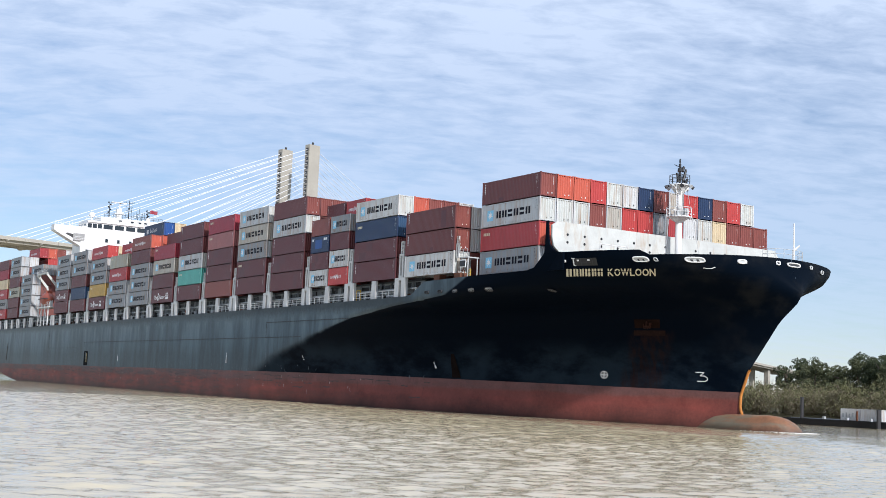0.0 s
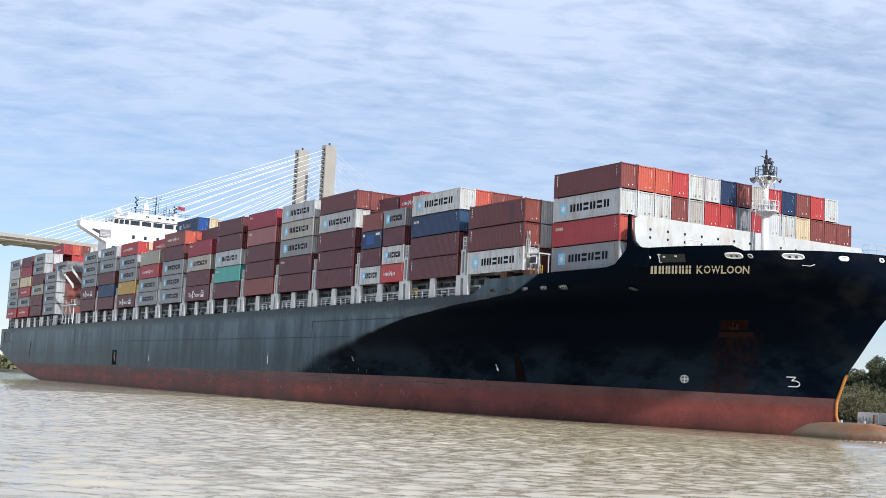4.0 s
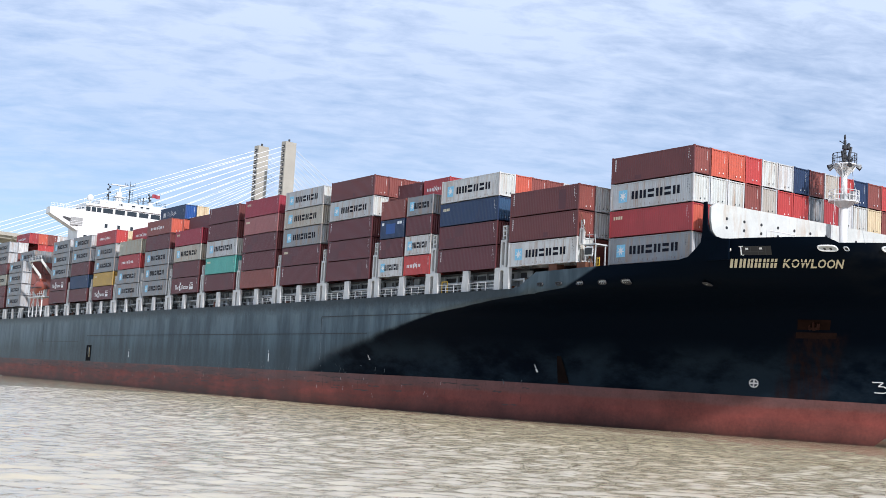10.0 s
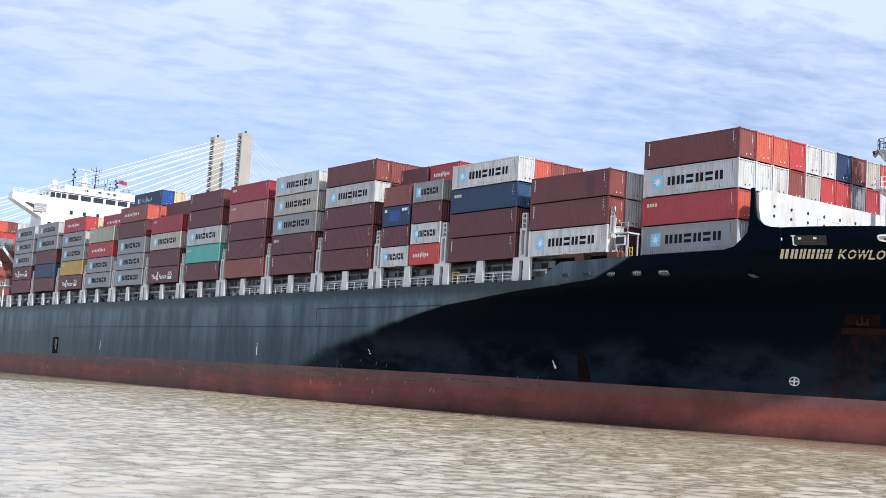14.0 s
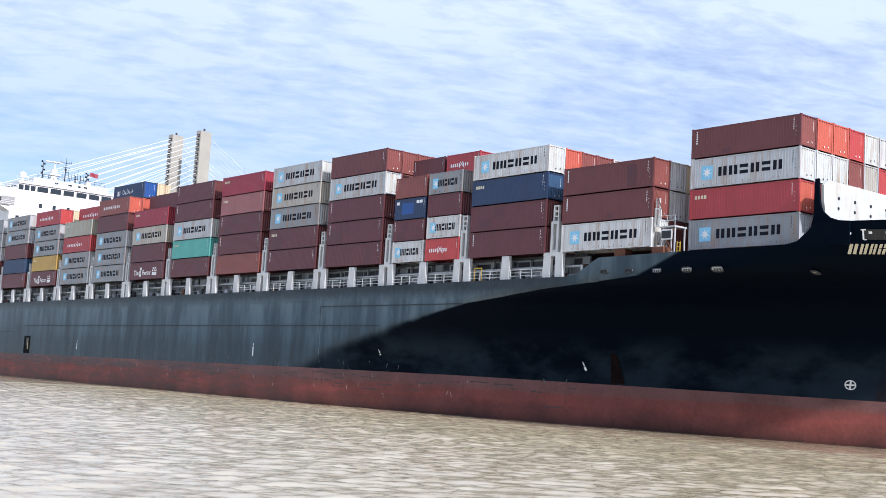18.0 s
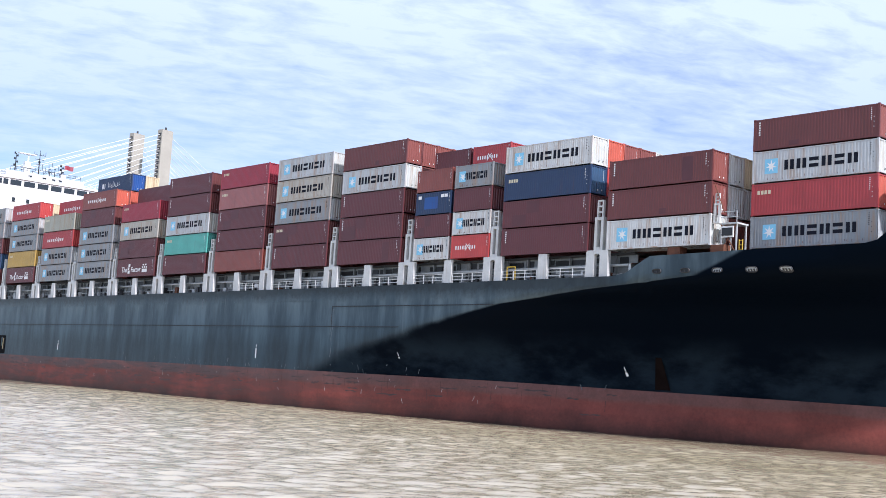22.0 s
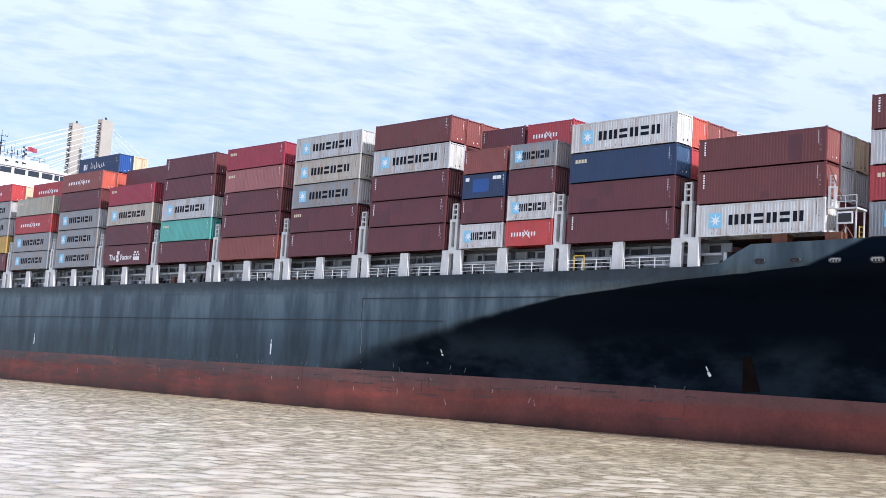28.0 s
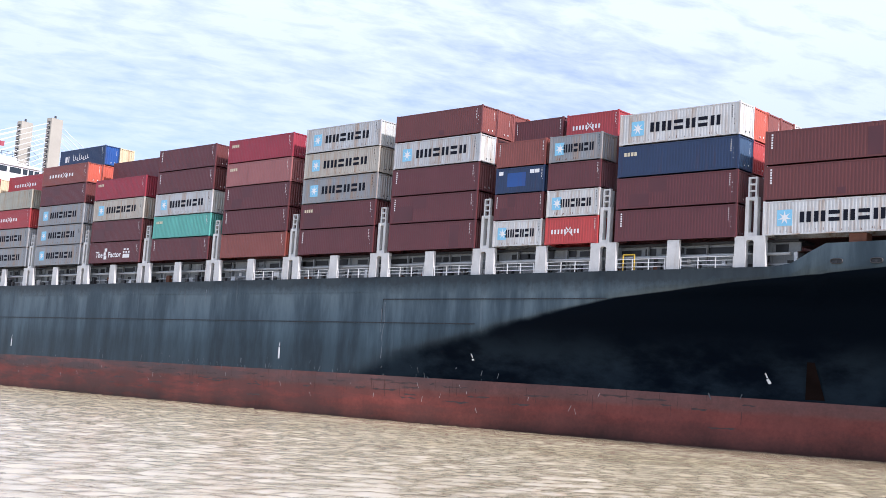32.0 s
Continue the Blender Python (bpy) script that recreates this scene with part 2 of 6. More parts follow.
def half_breadth(x, z):
    zf = z if z < 12.5 else min(17.0, 12.5 + (z - 12.5) * 4.5 / 2.9)      # flare up to the knuckle, plumb bulwark above
    w = min(1.0, max(0.0, (x + 12) / 12))                                  # at the bow the flare runs on to the rail
    zf = zf + (z - zf) * (w * 0.4 + 0.5 * min(1.0, max(0.0, (x - 5) / 10)))
    x0, xs = curve(FLAT_END, zf), curve(STEM, z)
    if x <= x0:
        return HALF
    u = min(1.0, (x - x0) / (xs - x0))
    half = (HALF - 1.0) * max(0.0, 1 - u ** curve(FULL, zf)) ** 0.96 + max(0.0, 1 - u ** 14)
    if x > 12 and z > 12.9:                                                # the stem is rounded off more and more towards the rail
        cut = max(0.0, 1 - ((x - 12) / (curve(NOSE, z) - 12)) ** 6) ** 0.5
        half *= cut ** min(1.0, (z - 12.9) / 1.4) if cut > 0 else 0.0
    return half


def stem_x(z):
    return min(curve(STEM, z), curve(NOSE, z)) if z > 12.9 else curve(STEM, z)


def counter(x):
    """Height of the stern's overhang above the water."""
    if x > RISE_X:
        return -9.0
    return curve([(-291.5, 8.9), (-281, 6.3), (-268, 3.6), (-255, 1.7), (-245, 0.6), (-236, -0.1), (-230, -1.5)], x)


def side_y(x, z):
    return MID - half_breadth(x, z)


def paint_line(lev, x):
    """The paint's levels dip towards the bow, where the ship trims."""
    return lev - 0.45 * min(1.0, max(0.0, (x + 45) / 59)) * max(0.0, 1 - abs(lev - 4.65) / 3.6)


def hull_skin(levels):
    """Both sides between the given levels (fractions of the way up to the sheer where above 1000)."""
    bm = bmesh.new()
    aft = [STERN_X + i * (-90 - STERN_X) / 44 for i in range(45)]
    fore = [i / 84 for i in range(1, 85)]
    for side in (-1, 1):
        rows = []
        for lev in levels:
            row = []
            for k in range(len(aft) + len(fore)):
                if k < len(aft):
                    x = aft[k]
                    top = curve(SHEER, x)
                    z = paint_line(lev, x) if lev < 100 else 4.65 + (top - 4.65) * (lev - 1000)
                else:
                    f = fore[k - len(aft)]
                    f = 1 - (1 - f) ** 1.9 if f > 0 else 0
                    z = lev if lev < 100 else 4.65 + (17.0 - 4.65) * (lev - 1000)
                    for _ in range(4):
                        x = -90 + f * (stem_x(z) + 90)
                        top = curve(SHEER, x)
                        z = paint_line(lev, x) if lev < 100 else 4.65 + (top - 4.65) * (lev - 1000)
                z = max(z, counter(x))
                hb = half_breadth(x, z)
                if x < -282:
                    hb -= 0.4 * ((-282 - x) / 9) ** 2
                row.append(bm.verts.new((x, MID + side * hb, z)))
            rows.append(row)
        for r0, r1 in zip(rows, rows[1:]):
            for k in range(len(r0) - 1):
                if (r0[k].co - r1[k].co).length < 1e-4 and (r0[k + 1].co - r1[k + 1].co).length < 1e-4:
                    continue
                q = (r0[k], r0[k + 1], r1[k + 1], r1[k])
                bm.faces.new(q if side < 0 else q[::-1])
    bmesh.ops.remove_doubles(bm, verts=bm.verts, dist=0.0008)
    return bm


def hull_paint(name):
    """Black paint, chalked and run with grey on the sunlit flat of the side; the bow flare's shade is put into the
    colour.
    """
    m = bpy.data.materials.new(name)
    m.use_nodes = True
    t = m.node_tree
    L = t.links.new
    b = t.nodes["Principled BSDF"]
    b.inputs["Specular Tint"].default_value = (0.88, 0.96, 1.0, 1)
    co = N(t, "ShaderNodeTexCoord")
    at = N(t, "ShaderNodeSeparateXYZ")
    L(co.outputs["Object"], at.inputs[0])

    def calc(op, a, c, d=None):
        n = N(t, "ShaderNodeMath", operation=op)
        for k, v in enumerate((a, c, d)):
            if v is None:
                continue
            if isinstance(v, (int, float)):
                n.inputs[k].default_value = v
            else:
                L(v, n.inputs[k])
        return n.outputs[0]

    def cloud(stretch, scale=1.0, detail=5, rough=0.6):
        mp = N(t, "ShaderNodeMapping")
        mp.inputs["Scale"].default_value = stretch
        L(co.outputs["Object"], mp.inputs[0])
        n = N(t, "ShaderNodeTexNoise", Scale=scale, Detail=detail, Roughness=rough)
        L(mp.outputs[0], n.inputs["Vector"])
        return n.outputs[0]

    def span(v, a, c, lo=0.0, hi=1.0):
        n = N(t, "ShaderNodeMapRange", interpolation_type="SMOOTHSTEP")
        for k, w in zip((1, 2, 3, 4), (a, c, lo, hi)):
            n.inputs[k].default_value = w
        L(v, n.inputs[0])
        return n.outputs[0]

    def ramp(v, stops):
        n = N(t, "ShaderNodeValToRGB")
        while len(n.color_ramp.elements) < len(stops):
            n.color_ramp.elements.new(0.5)
        for e, (pos, c) in zip(n.color_ramp.elements, stops):
            e.position, e.color = pos, (*c, 1) if isinstance(c, tuple) else (c, c, c, 1)
        L(v, n.inputs[0])
        return n.outputs[0]

    def blend(f, a, c, kind="MIX"):
        n = N(t, "ShaderNodeMix", data_type="RGBA", blend_type=kind)
        for k, v in ((0, f), (6, a), (7, c)):
            if isinstance(v, (int, float)):
                n.inputs[k].default_value = v
            elif isinstance(v, tuple):
                n.inputs[k].default_value = (*v, 1)
            else:
                L(v, n.inputs[k])
        return n.outputs[2]

    broad = cloud((0.22, 0.22, 0.22))
    grain = cloud((2.5, 2.5, 2.5), detail=4, rough=0.7)
    runs = cloud((0.26, 0.26, 0.05), detail=7, rough=0.66)
    thin = cloud((1.5, 1.5, 0.05), detail=5, rough=0.6)
    x, z = at.outputs[0], at.outputs[2]
    # where the chalked, sunlit flat of the side meets the flare's painted shade, by height
    limit = ramp(calc("DIVIDE", calc("SUBTRACT", z, 4.0), 14.0), [((h - 4) / 14, (lim + 80) / 80) for h, lim in LIT_TO])
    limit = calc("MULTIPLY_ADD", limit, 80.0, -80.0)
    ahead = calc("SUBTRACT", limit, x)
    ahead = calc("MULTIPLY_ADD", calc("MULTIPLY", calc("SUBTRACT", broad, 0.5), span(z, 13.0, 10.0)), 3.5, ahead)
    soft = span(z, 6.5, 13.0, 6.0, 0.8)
    lit_side = span(calc("DIVIDE", ahead, soft), -0.5, 0.9)
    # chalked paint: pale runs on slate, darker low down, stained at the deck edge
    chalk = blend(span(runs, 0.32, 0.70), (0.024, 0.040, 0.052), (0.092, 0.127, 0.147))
    chalk = blend(calc("MULTIPLY", span(thin, 0.60, 0.74), 0.22), chalk, (0.20, 0.22, 0.235))
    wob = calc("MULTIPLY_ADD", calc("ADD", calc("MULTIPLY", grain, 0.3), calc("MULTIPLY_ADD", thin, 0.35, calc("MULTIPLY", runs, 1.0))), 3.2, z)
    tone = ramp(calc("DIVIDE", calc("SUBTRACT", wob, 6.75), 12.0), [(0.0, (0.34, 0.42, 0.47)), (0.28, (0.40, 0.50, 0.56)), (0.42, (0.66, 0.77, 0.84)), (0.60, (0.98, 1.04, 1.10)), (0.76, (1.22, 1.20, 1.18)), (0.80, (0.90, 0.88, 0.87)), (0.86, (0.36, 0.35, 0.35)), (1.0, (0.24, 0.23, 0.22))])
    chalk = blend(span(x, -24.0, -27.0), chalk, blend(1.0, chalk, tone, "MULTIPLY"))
    # bow paint, darkened to put the flare's shade into the colour
    # water reflected low on the bow, painted in as grey patches
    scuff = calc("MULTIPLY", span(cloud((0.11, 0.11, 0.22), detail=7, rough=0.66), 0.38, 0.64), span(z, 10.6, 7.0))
    # sheen near the stem, painted in as lighter blotches
    stem_sheen = calc("MULTIPLY", span(cloud((0.25, 0.25, 0.25), detail=5), 0.42, 0.68), span(x, 10.0, 19.0))
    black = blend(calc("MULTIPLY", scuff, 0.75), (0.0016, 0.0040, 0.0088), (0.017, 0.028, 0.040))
    black = blend(calc("MULTIPLY", stem_sheen, 0.7), black, (0.016, 0.017, 0.018))
    # rust below the anchor
    fan = calc("ABSOLUTE", calc("SUBTRACT", calc("MULTIPLY_ADD", z, -0.5, x), -0.1), 0.0)
    fan = calc("MULTIPLY", span(fan, 3.4, 1.6), calc("MULTIPLY", span(z, 11.4, 10.4), span(cloud((1.5, 1.5, 0.16), detail=6, rough=0.7), 0.36, 0.66)))
    black = blend(calc("MULTIPLY", fan, 0.8), black, (0.020, 0.0095, 0.0075))
    L(blend(lit_side, black, chalk), b.inputs["Base Color"])
    L(span(lit_side, 0.0, 1.0, 0.022, 0.33), b.inputs["Specular IOR Level"])
    L(calc("MULTIPLY_ADD", grain, 0.2, span(lit_side, 0.0, 1.0, 0.40, 0.36)), b.inputs["Roughness"])
    bp = N(t, "ShaderNodeBump", Strength=0.25, Distance=0.03)
    L(cloud((0.12, 0.12, 0.5), detail=3), bp.inputs["Height"])
    L(bp.outputs[0], b.inputs["Normal"])
    MATS[name] = m
    return m


# height, and how far forward the painted sunlit side reaches there
LIT_TO = [(4.0, -77), (4.65, -73), (7.1, -66.5), (9.0, -58), (10.3, -53), (11.5, -47.5), (12.7, -41.2), (13.95, -29.5), (14.6, -21), (15.0, -16.2), (16.2, -13.2), (17.4, -10.5)]
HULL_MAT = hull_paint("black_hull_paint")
BOOT_MAT = surface("red_boot_topping", (0.164, 0.053, 0.043), 0.6, spec=0.2, vary=0.5, scale=0.22, bump=0.12, streak=0.85, streak_color=(0.086, 0.050, 0.046), fine=14, run=(0.16, 0.16, 0.9), along=(-110, -40, 0.3), cut=(0.38, 0.58),
                   bands=([(0.0, (0.34, 0.42, 0.42)), (0.07, (0.60, 0.62, 0.60)), (0.20, (0.86, 0.82, 0.78)), (0.36, (1.05, 0.92, 0.88)), (0.44, (1.22, 1.0, 0.96)), (0.62, (1.15, 1.02, 0.98)), (0.70, (0.95, 1.25, 1.32)), (1.0, (0.92, 1.40, 1.58))], 0.8, 0.6, 5.6))
DECK_MAT = surface("deck_paint", (0.10, 0.035, 0.03), 0.8, vary=0.3)

ship = thing("container_ship", "long black container ship with red boot topping, under way", "ship")
aboard(ship)
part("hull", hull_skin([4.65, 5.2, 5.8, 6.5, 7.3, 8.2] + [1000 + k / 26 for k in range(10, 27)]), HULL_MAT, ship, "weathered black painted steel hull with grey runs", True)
part("boot_topping", hull_skin([-1.5, -0.6, 0.2, 1.0, 1.8, 2.6, 3.4, 4.0, 4.65]), BOOT_MAT, ship, "faded red underwater paint, scraped and rust-streaked", True)


def deck_between(xs, z):
    bm = bmesh.new()
    rail = [(bm.verts.new((x, side_y(x, z if z < 17 else 17.2) + 0.25, z)), bm.verts.new((x, 2 * MID - side_y(x, z if z < 17 else 17.2) - 0.25, z))) for x in xs]
    for a, b in zip(rail, rail[1:]):
        bm.faces.new((a[0], b[0], b[1], a[1]))
    return bm


part("main_deck", deck_between([-290.5, -200, -100, -60, -40, -24], 14.3), DECK_MAT, ship)
part("forecastle_deck", deck_between([-24, -15, -8, -2, 4, 8, 12, 15, 18, 20, 21.0], 16.4), DECK_MAT, ship)
bm = bmesh.new()
add_box(bm, -24.3, -24.0, 0.2, 42.2, 14.3, 16.4)
part("deck_step", bm, STEEL_G, ship)

# transom and overhang
bm = bmesh.new()
add_prism(bm, [(STERN_X, 0.15, 8.8), (STERN_X, 42.25, 8.8), (STERN_X, 42.25, 14.5), (STERN_X, 0.15, 14.5)], (0.3, 0, 0))
part("transom", bm, HULL_MAT, ship)
bm = bmesh.new()
prev = None
for i in range(24):
    x = STERN_X + i * (RISE_X - STERN_X) / 23
    z = max(counter(x), 0) - 0.02
    row = (bm.verts.new((x, MID - HALF + 0.02, z)), bm.verts.new((x, MID + HALF - 0.02, z)))
    if prev:
        bm.faces.new((prev[0], prev[1], row[1], row[0]))
    prev = row
part("stern_overhang", bm, BOOT_MAT, ship, "", True)

# bulbous bow
bm = bmesh.new()
rings = []
for i in range(25):
    f = i / 24
    x = 3 + 20.1 * f
    r = 3.0 * math.sqrt(max(0.0, 1 - max(0.0, (f - 0.74) / 0.26) ** 2.6)) * min(1, 0.5 + f * 1.2)
    zc = -1.35 + 0.35 * max(0, f - 0.6)
    rings.append([bm.verts.new((x, MID + r * 0.92 * math.cos(a), zc + r * 1.03 * math.sin(a))) for a in [k * math.pi / 12 for k in range(24)]])
for a, b in zip(rings, rings[1:]):
    for k in range(24):
        bm.faces.new((a[k], b[k], b[(k + 1) % 24], a[(k + 1) % 24]))
bmesh.ops.remove_doubles(bm, verts=bm.verts, dist=0.001)
# the bulb's sunlit top is put into the colour as an orange band
BULB_MAT = surface("rusty_bulb_paint", (0.24, 0.125, 0.07), 0.6, vary=0.5, scale=0.5, bump=0.3, streak=0.85, streak_color=(0.17, 0.16, 0.115), run=(0.16, 0.5, 0.9), cut=(0.46, 0.62), fine=8,
                   bands=([(0.0, (0.3, 0.28, 0.25)), (0.18, (0.55, 0.5, 0.45)), (0.4, (1, 1, 1)), (0.8, (1.1, 1.0, 0.9)), (1.0, (1.7, 1.25, 0.8))], 0.5, 0.2, 2.4))
part("bulbous_bow", bm, BULB_MAT, ship, "worn rust-brown bulbous bow breaking the water", True)
bm = bmesh.new()
prof = [(14.75, 1.5), (14.35, 1.75), (14.15, 2.2)] + [(curve(STEM, 2.6 + 0.3 * k) + 0.06, 2.6 + 0.3 * k) for k in range(15)]
for (x0, z0), (x1, z1) in zip(prof, prof[1:]):
    add_tube(bm, (x0, MID, z0), (x1, MID, z1), 0.16, 0.16, 8, False)
part("stem_bar", bm, surface("orange_rust", (0.50, 0.19, 0.03), 0.7, vary=0.3, scale=1.0), ship, "orange rusted stem bar above the bulb", True)

# fender strakes and plate seams along the flat side
SEAM = surface("plate_seam", (0.012, 0.015, 0.02), 0.6, vary=0.2)
for x0, x1, z0, z1, out in ((-206, -180, 8.85, 8.92, 0.05), (-174, -57.5, 10.12, 10.21, 0.05), (-70.5, -42, 12.58, 12.67, 0.05)):
    part("rubbing_strake", box(x0, x1, MID - HALF - out, MID - HALF + 0.02, z0, z1), SEAM, ship)
for x0, x1, z in ((-240, -190, 7.6), (-262, -72, 13.35)):
    part("plate_seam", box(x0, x1, MID - HALF - 0.015, MID - HALF + 0.02, z, z + 0.02), HULL_MAT, ship)
for x, z0, z1 in ((-70.5, 10.2, 12.6), (-174, 9.0, 10.2), (-206, 8.8, 13.4)):
    part("plate_seam", box(x, x + 0.05, MID - HALF - 0.03, MID - HALF + 0.02, z0, z1), SEAM, ship)
# old weld repairs where the paint has run white
rv = random.Random(3)
for x, z0, z1 in ((-70.2, 6.4, 12.3), (-70.6, 9.2, 11.6), (-101.5, 12.2, 13.9), (-171.0, 8.4, 11.0)):
    bm = bmesh.new()
    pts = [(x + rv.uniform(-0.12, 0.12), z0 + (z1 - z0) * k / 8, rv.uniform(0.02, 0.09)) for k in range(9)]
    a = [bm.verts.new((px_ - w, MID - HALF - 0.012, z)) for px_, z, w in pts]
    b = [bm.verts.new((px_ + w, MID - HALF - 0.012, z)) for px_, z, w in pts]
    for k in range(8):
        bm.faces.new((a[k], b[k], b[k + 1], a[k + 1]))
    part("paint_run", bm, surface("pale_paint_run", (0.11, 0.13, 0.15), 0.7, vary=0.4, scale=3), ship, "pale run of old paint")


# ---- marks on the hull ----
def on_side(x, z, out=0.03):
    e = 0.15
    n = Vector(((side_y(x + e, z) - side_y(x - e, z)) / (2 * e), -1.0, (side_y(x, z + e) - side_y(x, z - e)) / (2 * e))).normalized()
    return Vector((x, side_y(x, z), z)) + n * (out + 0.03)


def upright(x, z):
    """How far a stroke painted square on the plating leans along x for each metre of height."""
    e = 0.15
    n = Vector(((side_y(x + e, z) - side_y(x - e, z)) / (2 * e), -1.0, (side_y(x, z + e) - side_y(x, z - e)) / (2 * e))).normalized()
    return -n.z * n.x / (1 - n.z * n.z)


def hull_quad(bm, x0, x1, z0, z1, out=0.03, n=3, slant=None):
    cols = []
    for i in range(n + 1):
        x = x0 + (x1 - x0) * i / n
        lean = upright(x, (z0 + z1) / 2) if slant is None else slant
        cols.append([bm.verts.new(on_side(x + lean * (z1 - z0) * j / 4, z0 + (z1 - z0) * j / 4, out)) for j in range(5)])
    for a, b in zip(cols, cols[1:]):
        for j in range(4):
            bm.faces.new((a[j], b[j], b[j + 1], a[j + 1]))


def hull_bar(bm, p, q, w, out=0.03):
    """A painted stroke from p to q, both (x, z) on the hull's side."""
    d = Vector((q[0] - p[0], q[1] - p[1]))
    n = Vector((-d.y, d.x)).normalized() * w / 2
    f = [bm.verts.new(on_side(c[0] + s * n.x, c[1] + s * n.y, out)) for c, s in ((p, -1), (q, -1), (q, 1), (p, 1))]
    bm.faces.new(f)


# the name on the bow: the first word as plain bars, the second lettered
def letter_mesh(body, height):
    """Flat letters of that height, from the origin to the right in x and upwards in y: vertices and faces."""
    c = bpy.data.curves.new("letters", "FONT")
    c.body, c.size, c.resolution_u, c.offset = body, 1.0, 2, 0.022
    ob = bpy.data.objects.new("letters", c)
    me = ob.to_mesh()
    vs, fs = [v.co.copy() for v in me.vertices], [tuple(f.vertices) for f in me.polygons]
    ob.to_mesh_clear()
    bpy.data.objects.remove(ob)
    bpy.data.curves.remove(c)
    x0, x1 = min(v.x for v in vs), max(v.x for v in vs)
    z0, z1 = min(v.y for v in vs), max(v.y for v in vs)
    return [((v.x - x0) * height / (z1 - z0), (v.y - z0) * height / (z1 - z0)) for v in vs], fs, (x1 - x0) * height / (z1 - z0)


def name_at(u, v):
    return Vector((4.31 + u + v * (0.485 + 0.052 * u - 0.0026 * u * u), 3.14 + 0.478 * u + 0.0160 * u * u - v * (0.435 + 0.0528 * u - 0.0020 * u * u), 16.53 + 0.006 * u + v * (0.80 - 0.010 * u)))


u = 0.0
for wd in (0.82, 0.69, 0.60, 0.69, 0.62, 0.66):
    for a, b in ((0.0, 0.30), (0.46, 0.76)):
        bm = bmesh.new()
        bm.faces.new([bm.verts.new(name_at(u + wd * c, v)) for c, v in ((a, 0), (b, 0), (b, 0.5), (b, 1.0), (a, 1.0), (a, 0.5))])
        part("lettering_bar", bm, CREAMMARK, ship, "cream painted lettering on black hull")
    u += wd
u = 4.43
for ch, wd in zip("KOWLOON", (0.64, 0.66, 0.84, 0.49, 0.66, 0.66, 0.58)):
    pts, fs, full = letter_mesh(ch, 1.0)
    bm = bmesh.new()
    vs = [bm.verts.new(name_at(u + px_ * wd * 0.92 / full, pz_)) for px_, pz_ in pts]
    for f in fs:
        bm.faces.new([vs[k] for k in f])
    part("letter", bm, CREAMMARK, ship, "cream painted letter on black hull")
    u += wd
# bow thruster mark: ring and cross
bm = bmesh.new()
cx, cz = -2.47, 5.72
for k in range(20):
    a0, a1 = k * math.pi / 10, (k + 1) * math.pi / 10
    hull_bar(bm, (cx + 0.48 * math.cos(a0), cz + 0.42 * math.sin(a0)), (cx + 0.48 * math.cos(a1), cz + 0.42 * math.sin(a1)), 0.1)
hull_bar(bm, (cx - 0.42, cz), (cx + 0.42, cz), 0.15)
hull_bar(bm, (cx - 0.05, cz - 0.38), (cx + 0.05, cz + 0.38), 0.17)
part("thruster_mark", bm, WHITEMARK, ship, "white ring with a cross")
# bulb mark
bm = bmesh.new()
bulb = [(9.4, 6.35), (10.4, 6.35), (9.9, 5.95), (10.4, 5.95), (10.7, 5.75), (10.7, 5.5), (10.4, 5.32), (9.5, 5.32)]
for p, q in zip(bulb, bulb[1:]):
    hull_bar(bm, p, q, 0.1)
part("bulb_mark", bm, WHITEMARK, ship, "white line symbol for the bulb")
# draught and load marks
for (mx, z0, z1) in [(-86.7, 5.9, 7.2), (-147.9, 5.9, 7.0), (-58.6, 6.65, 6.8), (-30.0, 5.9, 6.3)]:
    bm = bmesh.new()
    hull_bar(bm, (mx + (0.22 if mx > -31 else 0), z0), (mx, z1), 0.28 if z1 - z0 > 0.4 else 0.25)
    hull_bar(bm, (mx, z1 + 0.1), (mx - (0.16 if mx > -31 else 0), z1 + 0.5), 0.12)
    part("draught_mark", bm, WHITEMARK, ship)
# anchor in its pocket with rust below
bm = bmesh.new()
hull_quad(bm, 3.45, 6.6, 11.35, 12.35, 0.0, 3, 0.45)
pocket = part("anchor_pocket", bm, surface("dark_pocket", (0.013, 0.006, 0.0045), 0.8, vary=0.5, spec=0.04), ship, "rusty recessed anchor pocket")
bm = bmesh.new()
hull_quad(bm, 2.95, 6.9, 10.5, 11.1, 0.01, 5, 0.45)
part("pocket_rim", bm, surface("rusty_rim", (0.016, 0.0075, 0.006), 0.8, vary=0.5, scale=2, spec=0.08), ship, "rusted rim under the anchor pocket")
bm = bmesh.new()
c = on_side(5.25, 11.8, 0.1)
add_box(bm, c.x - 0.12, c.x + 0.12, c.y - 0.12, c.y + 0.12, 11.25, 12.15)
add_box(bm, c.x - 0.6, c.x + 0.6, c.y - 0.1, c.y + 0.15, 11.3, 11.55)
add_box(bm, c.x - 0.62, c.x - 0.42, c.y - 0.1, c.y + 0.15, 11.55, 11.95)
add_box(bm, c.x + 0.42, c.x + 0.62, c.y - 0.1, c.y + 0.15, 11.55, 11.95)
part("anchor", bm, surface("anchor_rust", (0.035, 0.014, 0.009), 0.8, vary=0.4, spec=0.1), ship, "rusted stockless anchor")


